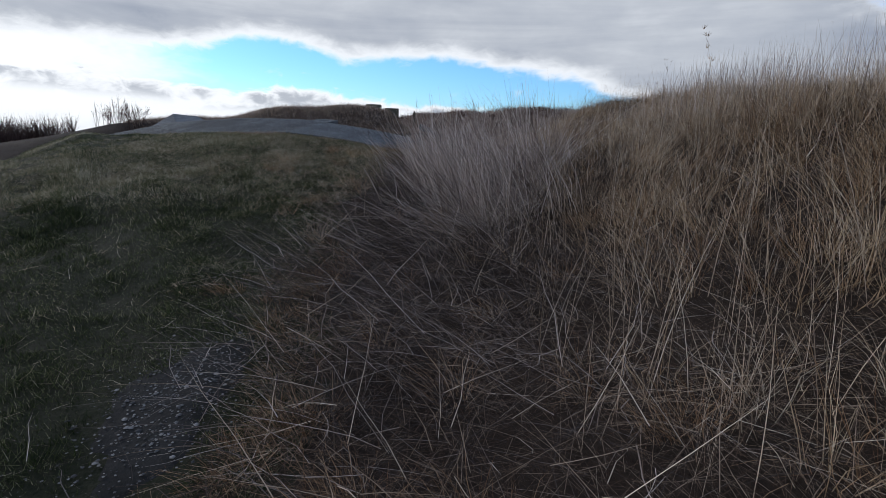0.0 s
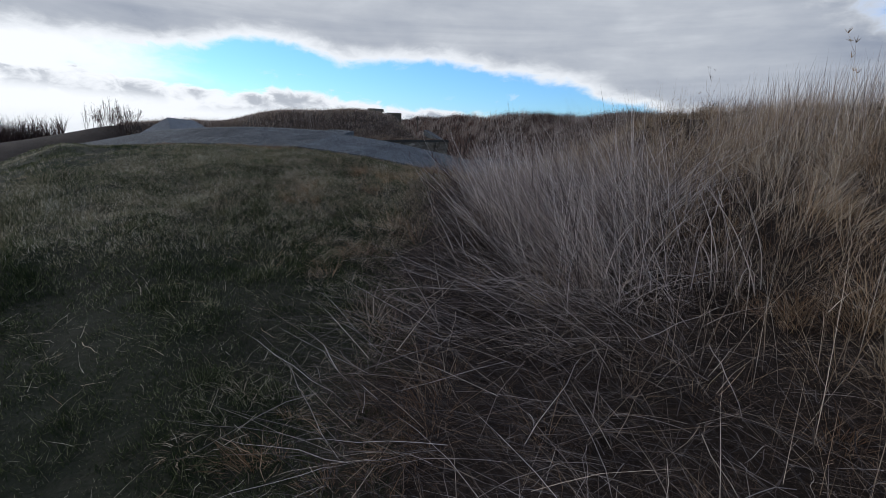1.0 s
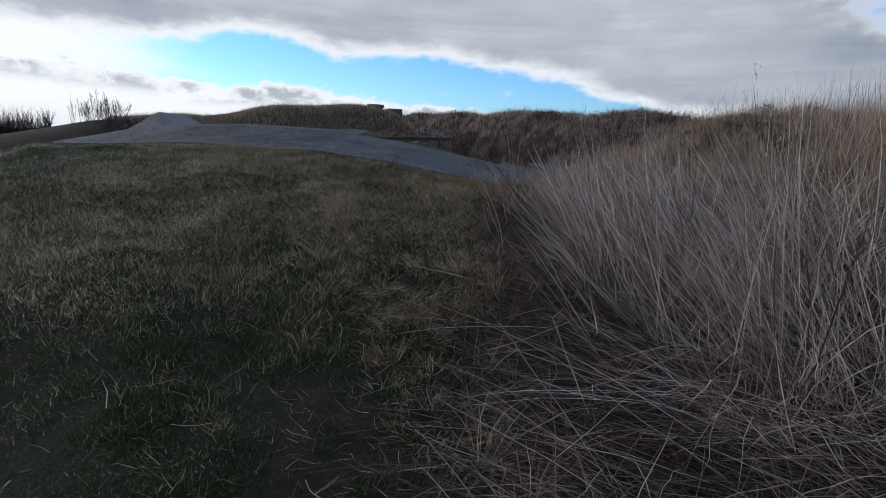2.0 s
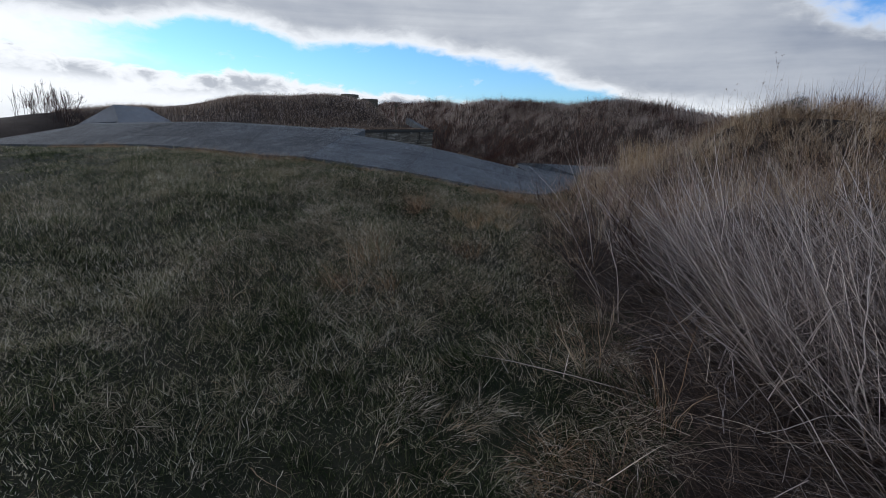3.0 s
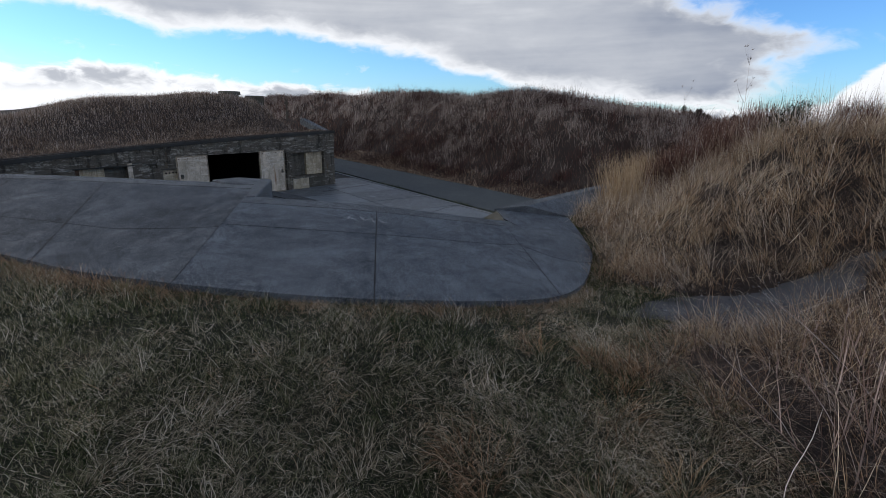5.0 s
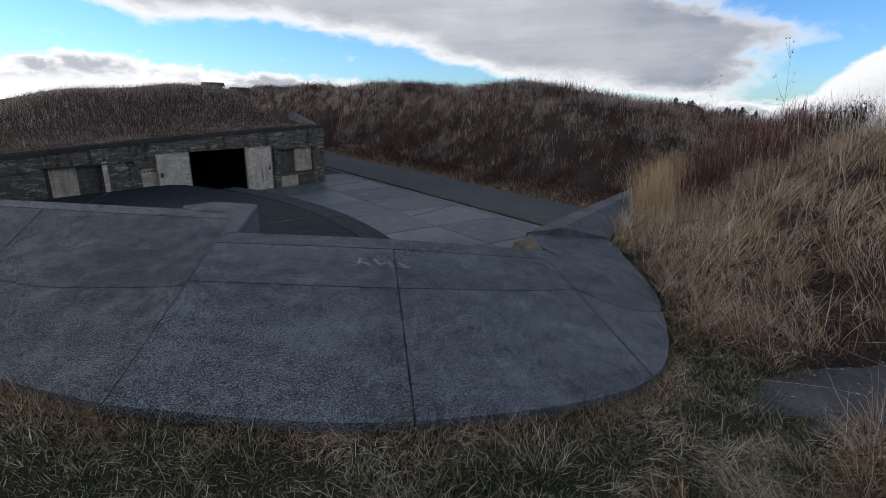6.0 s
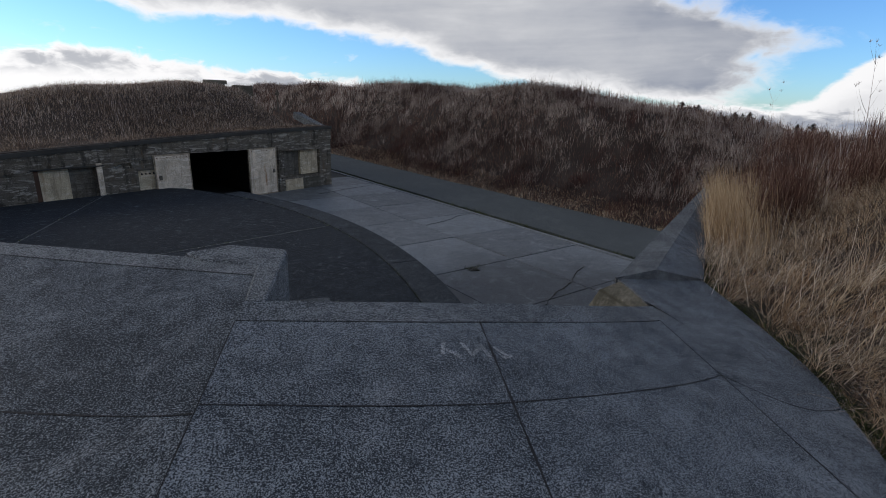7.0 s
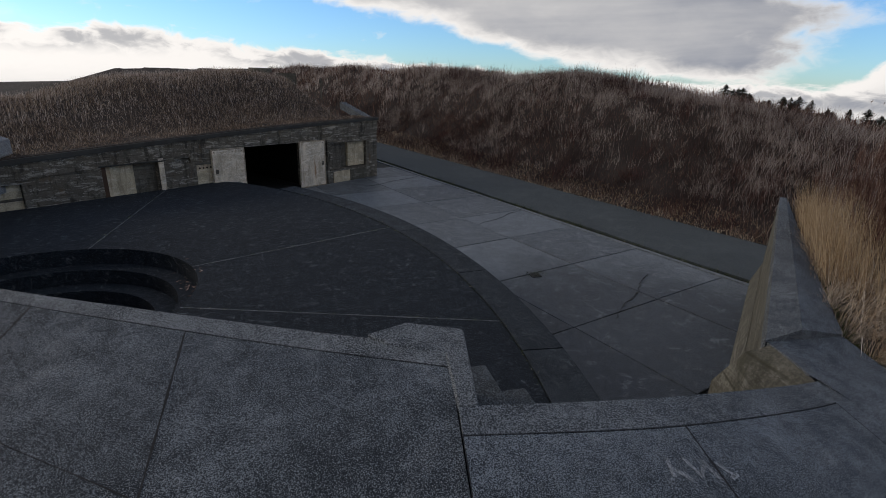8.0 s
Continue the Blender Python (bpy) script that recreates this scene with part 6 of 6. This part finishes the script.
def build_traverse_grass():
    sets = []
    for den, a0, a1, b0, b1, ln, w in ((520, -2.5, 17.4, 0.2, 6.0, (0.05, 0.16), 0.012), (200, -8, 19, 6.0, 13, (0.08, 0.24), 0.016)):
        nn = int(den * (a1 - a0) * (b1 - b0))
        a, b = rnd(a0, a1, nn), rnd(b0, b1, nn)
        x, y = WALL0[0] + WL[0] * a + WN[0] * b, WALL0[1] + WL[1] * a + WN[1] * b
        ok = ((x - GUT0[0]) * GN[0] + (y - GUT0[1]) * GN[1] < -0.6) & (a > 0.3 - 0.35 * np.maximum(b - 5, 0))
        x, y, a, b = x[ok], y[ok], a[ok], b[ok]
        n = len(x)
        f = fbm(a, b, 0.7, 3.0)
        r = on_ground(x, y)
        r[:, 2] = np.where(b < 1.18, wall_top(a) + 0.05, r[:, 2])
        sets.append((ribbons(r, rnd(*ln, n) * (0.5 + 1.0 * f) * np.where(b < 1.2, 0.8, 1.0), rnd(0, 6.283, n), np.abs(RNG.normal(0.45, 0.35, n)), rnd(0, 0.8, n), rnd(0.7, 1.4, n) * w, 2), 0))
        top = (rnd(0, 1, n) < 0.05 + 0.30 * sstep(b, 4, 9)) & (b > 1.3)
        if top.any():
            m = int(top.sum())
            sets.append((ribbons(on_ground(x[top], y[top]), rnd(0.15, 0.42, m), rnd(0, 6.283, m), rnd(0, 0.3, m), rnd(0, 0.4, m), np.full(m, 0.010), 2), 1))
    joined("mound_turf", sets, [M_TURF, M_PALE], "brown winter turf on the magazine mound", "grass")


build_traverse_grass()


def build_far_brush():
    """Leafless thickets on the seaward side."""
    sets = []
    for n, cx, cy, sx, sy, ln, w in ((6500, -46, 47, 5, 4, (1.3, 2.9), 0.045), (4200, -64, 52, 9, 5, (1.8, 3.4), 0.07)):
        x, y = cx + sx * np.clip(RNG.normal(0, 1, n), -1.4, 1.4), cy + sy * np.clip(RNG.normal(0, 1, n), -1.4, 1.4)
        sets.append((ribbons(on_ground(x, y, 0.05), rnd(*ln, n) * (0.6 + 0.6 * fbm(x, y, 0.8, 2.0)), rnd(0, 6.283, n), np.abs(RNG.normal(0.3, 0.45, n)), rnd(-0.3, 0.9, n), np.full(n, w), 4, 0.9), 0))
    joined("bare_thicket", sets, [M_TWIG], "dark leafless thicket beyond the lawn", "thicket")


build_far_brush()


# ---- distant conifers ----
def conifer(h):
    t = thing("conifer", "dark green conifer on the far ridge", "tree", group="far conifers")
    bm = bmesh.new()
    bmesh.ops.create_cone(bm, cap_ends=True, segments=7, radius1=h * 0.025, radius2=0.02, depth=h, matrix=Matrix.Translation((0, 0, h / 2)))
    part("trunk", bm, M_TWIG, t)
    n = 900
    f = RNG.random(n) ** 0.8
    a = rnd(0, 6.283, n)
    rr = h * 0.5 * (1 - f) ** 0.8 * (0.5 + 0.6 * RNG.random(n)) * (0.75 + 0.35 * np.sin(f * 23))
    p = np.stack([rr * 0.3 * np.cos(a), rr * 0.3 * np.sin(a), h * (0.05 + 0.93 * f)], 1)
    joined("crown", [(ribbons(p, rr + 0.1, a, rnd(1.2, 1.7, n), rnd(0.1, 0.4, n), rnd(0.18, 0.40, n), 2), 0)], [M_EVER], "", "", kind="", parent=t)
    return t


def build_conifers():
    r = random.Random(9)
    first = None
    for k in range(48):
        az = radians(43.3 + 12 * (k / 47) ** 1.3 + r.uniform(-0.6, 0.6))
        d = r.uniform(95, 125)
        x, y = -3 + d * math.sin(az), 10 + d * math.cos(az)
        base = float(ground(x, y)) - 0.1
        h = 4.2 - 3.6 * k / 47 + r.uniform(-1.8, 0.6) - base
        m = pose(x, y, base, 0, 0, r.uniform(0, 360))
        if first is None:
            first = conifer(6.0)
            first.matrix_basis = m
        else:
            t = copy_thing(first, m)
            w = r.uniform(0.8, 1.7)
            t.scale = (h / 6.0 * w, h / 6.0 * w, h / 6.0)


build_conifers()


# ---- bare patches, gravel ----
def build_patch(name, cx, cy, rx, ry, mat, label, cat):
    bm = bmesh.new()
    seg, rings = 40, 8
    rows = []
    for i in range(1, rings + 1):
        row = []
        for k in range(seg):
            a = 2 * math.pi * k / seg
            r = i / rings * (1 + 0.18 * math.sin(3 * a + cx) + 0.10 * math.sin(7 * a))
            x, y = cx + rx * r * math.cos(a), cy + ry * r * math.sin(a)
            row.append(bm.verts.new((x, y, float(ground(x, y)) + 0.012 * (1 - (i / rings) ** 4) - 0.008 * (i == rings))))
        rows.append(row)
    mid = bm.verts.new((cx, cy, float(ground(cx, cy)) + 0.012))
    for k in range(seg):
        n = (k + 1) % seg
        bm.faces.new((mid, rows[0][k], rows[0][n]))
        for i in range(rings - 1):
            bm.faces.new((rows[i][k], rows[i + 1][k], rows[i + 1][n], rows[i][n]))
    tagged(part(name, bm, mat, smooth=True), label, cat, kind="structure")


build_patch("gravel_patch", -1.30, 1.95, 0.27, 0.56, M_DIRT, "worn gravel patch in the lawn", "gravel")
build_patch("dirt_path", 1.0, 10.4, 1.4, 0.36, M_MUD, "trodden damp dirt path beside the apron", "path")


def build_stones():
    vs, ts, off = [], [], 0
    ico = [(0, 0, 1), (0.9, 0, 0.2), (0.25, 0.85, 0.25), (-0.75, 0.5, 0.2), (-0.7, -0.55, 0.25), (0.3, -0.85, 0.2), (0, 0, -0.6)]
    tri = [(0, 1, 2), (0, 2, 3), (0, 3, 4), (0, 4, 5), (0, 5, 1), (6, 2, 1), (6, 3, 2), (6, 4, 3), (6, 5, 4), (6, 1, 5)]
    r = random.Random(21)
    spots = []
    for k in range(1100):
        spots.append((r.gauss(-1.30, 0.17), r.gauss(1.95, 0.30), r.uniform(0.003, 0.008) if k % 12 else r.uniform(0.008, 0.016)))
    for k in range(260):
        x = r.uniform(0.35, 1.1)
        spots.append((x, float(np.interp(x, [0.35, 1.1], [11.5, 12.6])) + r.gauss(-0.25, 0.2), r.uniform(0.006, 0.014)))
    for k in range(160):
        spots.append((r.gauss(0.9, 0.8), r.gauss(10.5, 0.25), r.uniform(0.006, 0.015)))
    for x, y, s in spots:
        a, z = r.uniform(0, 6.28), float(ground(x, y)) + 0.012
        c, q, e = math.cos(a), math.sin(a), r.uniform(0.6, 1.3)
        for p in ico:
            vs.append((x + s * (p[0] * c - p[1] * q * e), y + s * (p[0] * q + p[1] * c * e), z + s * 0.6 * p[2] * r.uniform(0.8, 1.2)))
        ts += [(i + off, j + off, k + off) for i, j, k in tri]
        off += 7
    me = mesh_np("pebbles", np.array(vs), np.array(ts))
    me.materials.append(M_STONE)
    tagged(new("pebbles", me), "loose grey pebbles on the bare ground", "pebbles", kind="stuff")


build_stones()


# ---- weeds in the joints ----
def build_joint_weeds():
    sets = []
    n = 9000
    s, k = rnd(-18, 24, n), RNG.normal(-0.2, 0.12, n)
    x, y = GUT0[0] + GD[0] * s + GN[0] * k, GUT0[1] + GD[1] * s + GN[1] * k
    sets.append((ribbons(np.stack([x, y, np.full(n, -2.11)], 1), rnd(0.08, 0.26, n) * (0.3 + 1.1 * fbm(s, k, 1.3, 2.0)), rnd(0, 6.283, n), rnd(0.2, 1.2, n), rnd(0, 0.8, n), rnd(0.010, 0.018, n), 2), 0))
    # crack between deck and kerb
    n = 1500
    d = rnd(-8, 40, n)
    d = d[RNG.random(n) < fbm(d, d * 0.3, 0.5, 1.0) ** 2]
    n = len(d)
    r = EDGE_R - 0.74 + RNG.normal(0, 0.025, n)
    x, y = EDGE_C[0] + r * np.cos(np.radians(d)), EDGE_C[1] + r * np.sin(np.radians(d))
    sets.append((ribbons(np.stack([x, y, np.full(n, Z_PLAT)], 1), rnd(0.02, 0.07, n), rnd(0, 6.283, n), rnd(0.2, 1.2, n), rnd(0, 0.8, n), rnd(0.008, 0.014, n), 2), 0))
    # weeds in the radial joints of the deck and round the drain
    n = 2600
    k = RNG.integers(0, 4, n)
    d = np.radians(np.array([-16.0, 27.0, 89.0, 27.0])[k])
    r = rnd(3.1, 9.5, n)
    ok = RNG.random(n) < fbm(r * 2.0, k * 3.0, 1.4, 1.0) ** 2
    d, r = d[ok], r[ok]
    n = len(d)
    w = RNG.normal(0, 0.03, n)
    x, y = GUN[0] + r * np.cos(d) - w * np.sin(d), GUN[1] + r * np.sin(d) + w * np.cos(d)
    inside = np.hypot(x - EDGE_C[0], y - EDGE_C[1]) < EDGE_R - 0.8
    x, y = x[inside], y[inside]
    n = len(x)
    sets.append((ribbons(np.stack([x, y, np.full(n, Z_PLAT + 0.003)], 1), rnd(0.02, 0.06, n), rnd(0, 6.283, n), rnd(0.3, 1.4, n), rnd(0, 0.8, n), rnd(0.008, 0.016, n), 2), 0))
    n = 160
    x, y = RNG.normal(2.1, 0.16, n), RNG.normal(22.45, 0.12, n)
    sets.append((ribbons(np.stack([x, y, np.full(n, Z_PAVE)], 1), rnd(0.03, 0.10, n), rnd(0, 6.283, n), rnd(0.3, 1.3, n), rnd(0, 0.8, n), rnd(0.008, 0.014, n), 2), 0))
    # weeds in the yard's slab joints
    n = 5200
    i, j = RNG.integers(-3, 12, n), RNG.integers(-4, 0, n)
    along = RNG.random(n) < 0.5
    s = np.where(along, i * 2.9 + rnd(0, 2.9, n), i * 2.9) + RNG.normal(0, 0.02, n)
    k = np.where(along, j * 3.1 - 0.6, j * 3.1 - 0.6 + rnd(0, 3.1, n)) + RNG.normal(0, 0.02, n)
    x, y = GUT0[0] + GD[0] * s + GN[0] * k, GUT0[1] + GD[1] * s + GN[1] * k
    b = (x - WALL0[0]) * WN[0] + (y - WALL0[1]) * WN[1]
    ok = (RNG.random(n) < fbm(x, y, 1.1, 3.0) ** 2.5) & (b < -0.3) & (y > flank_y(np.minimum(x, 9.0)) + 0.6) & (np.hypot(x - EDGE_C[0], y - EDGE_C[1]) > EDGE_R + 0.1)
    x, y = x[ok], y[ok]
    n = len(x)
    sets.append((ribbons(np.stack([x, y, np.full(n, Z_PAVE - 0.01)], 1), rnd(0.02, 0.07, n), rnd(0, 6.283, n), rnd(0.3, 1.4, n), rnd(0, 0.8, n), rnd(0.008, 0.016, n), 2), 0))
    # moss along the foot of the apron
    n = 9000
    x = rnd(-0.2, 3.4, n)
    y = np.where(x < 1.2, np.interp(x, OUT_X, OUT_Y), flank_y(x)) - np.abs(RNG.normal(0, 0.16, n))
    sets.append((ribbons(on_ground(x, y), rnd(0.02, 0.06, n), rnd(0, 6.283, n), rnd(0.2, 1.2, n), rnd(0, 0.8, n), rnd(0.005, 0.009, n), 2), 1))
    joined("joint_weeds", sets, [M_LAWN, M_MOSS], "low weeds and moss growing in the concrete joints", "weeds")


build_joint_weeds()


def build_leaves():
    """Fallen leaves on the pit's rim."""
    n = 46
    a, r = RNG.normal(0.42, 0.16, n), 2.95 + RNG.normal(0.0, 0.10, n)
    z = np.where(r > 3.05, Z_PLAT + 0.004, -1.546)
    p = np.stack([GUN[0] + r * np.cos(a), GUN[1] + r * np.sin(a), z], 1)
    joined("fallen_leaves", [(ribbons(p, rnd(0.05, 0.11, n), rnd(0, 6.283, n), rnd(1.25, 1.5, n), rnd(0, 0.2, n), rnd(0.03, 0.06, n), 2), 0)], [M_CANE], "scattered dry leaves round the gun pit's edge", "leaves")


build_leaves()
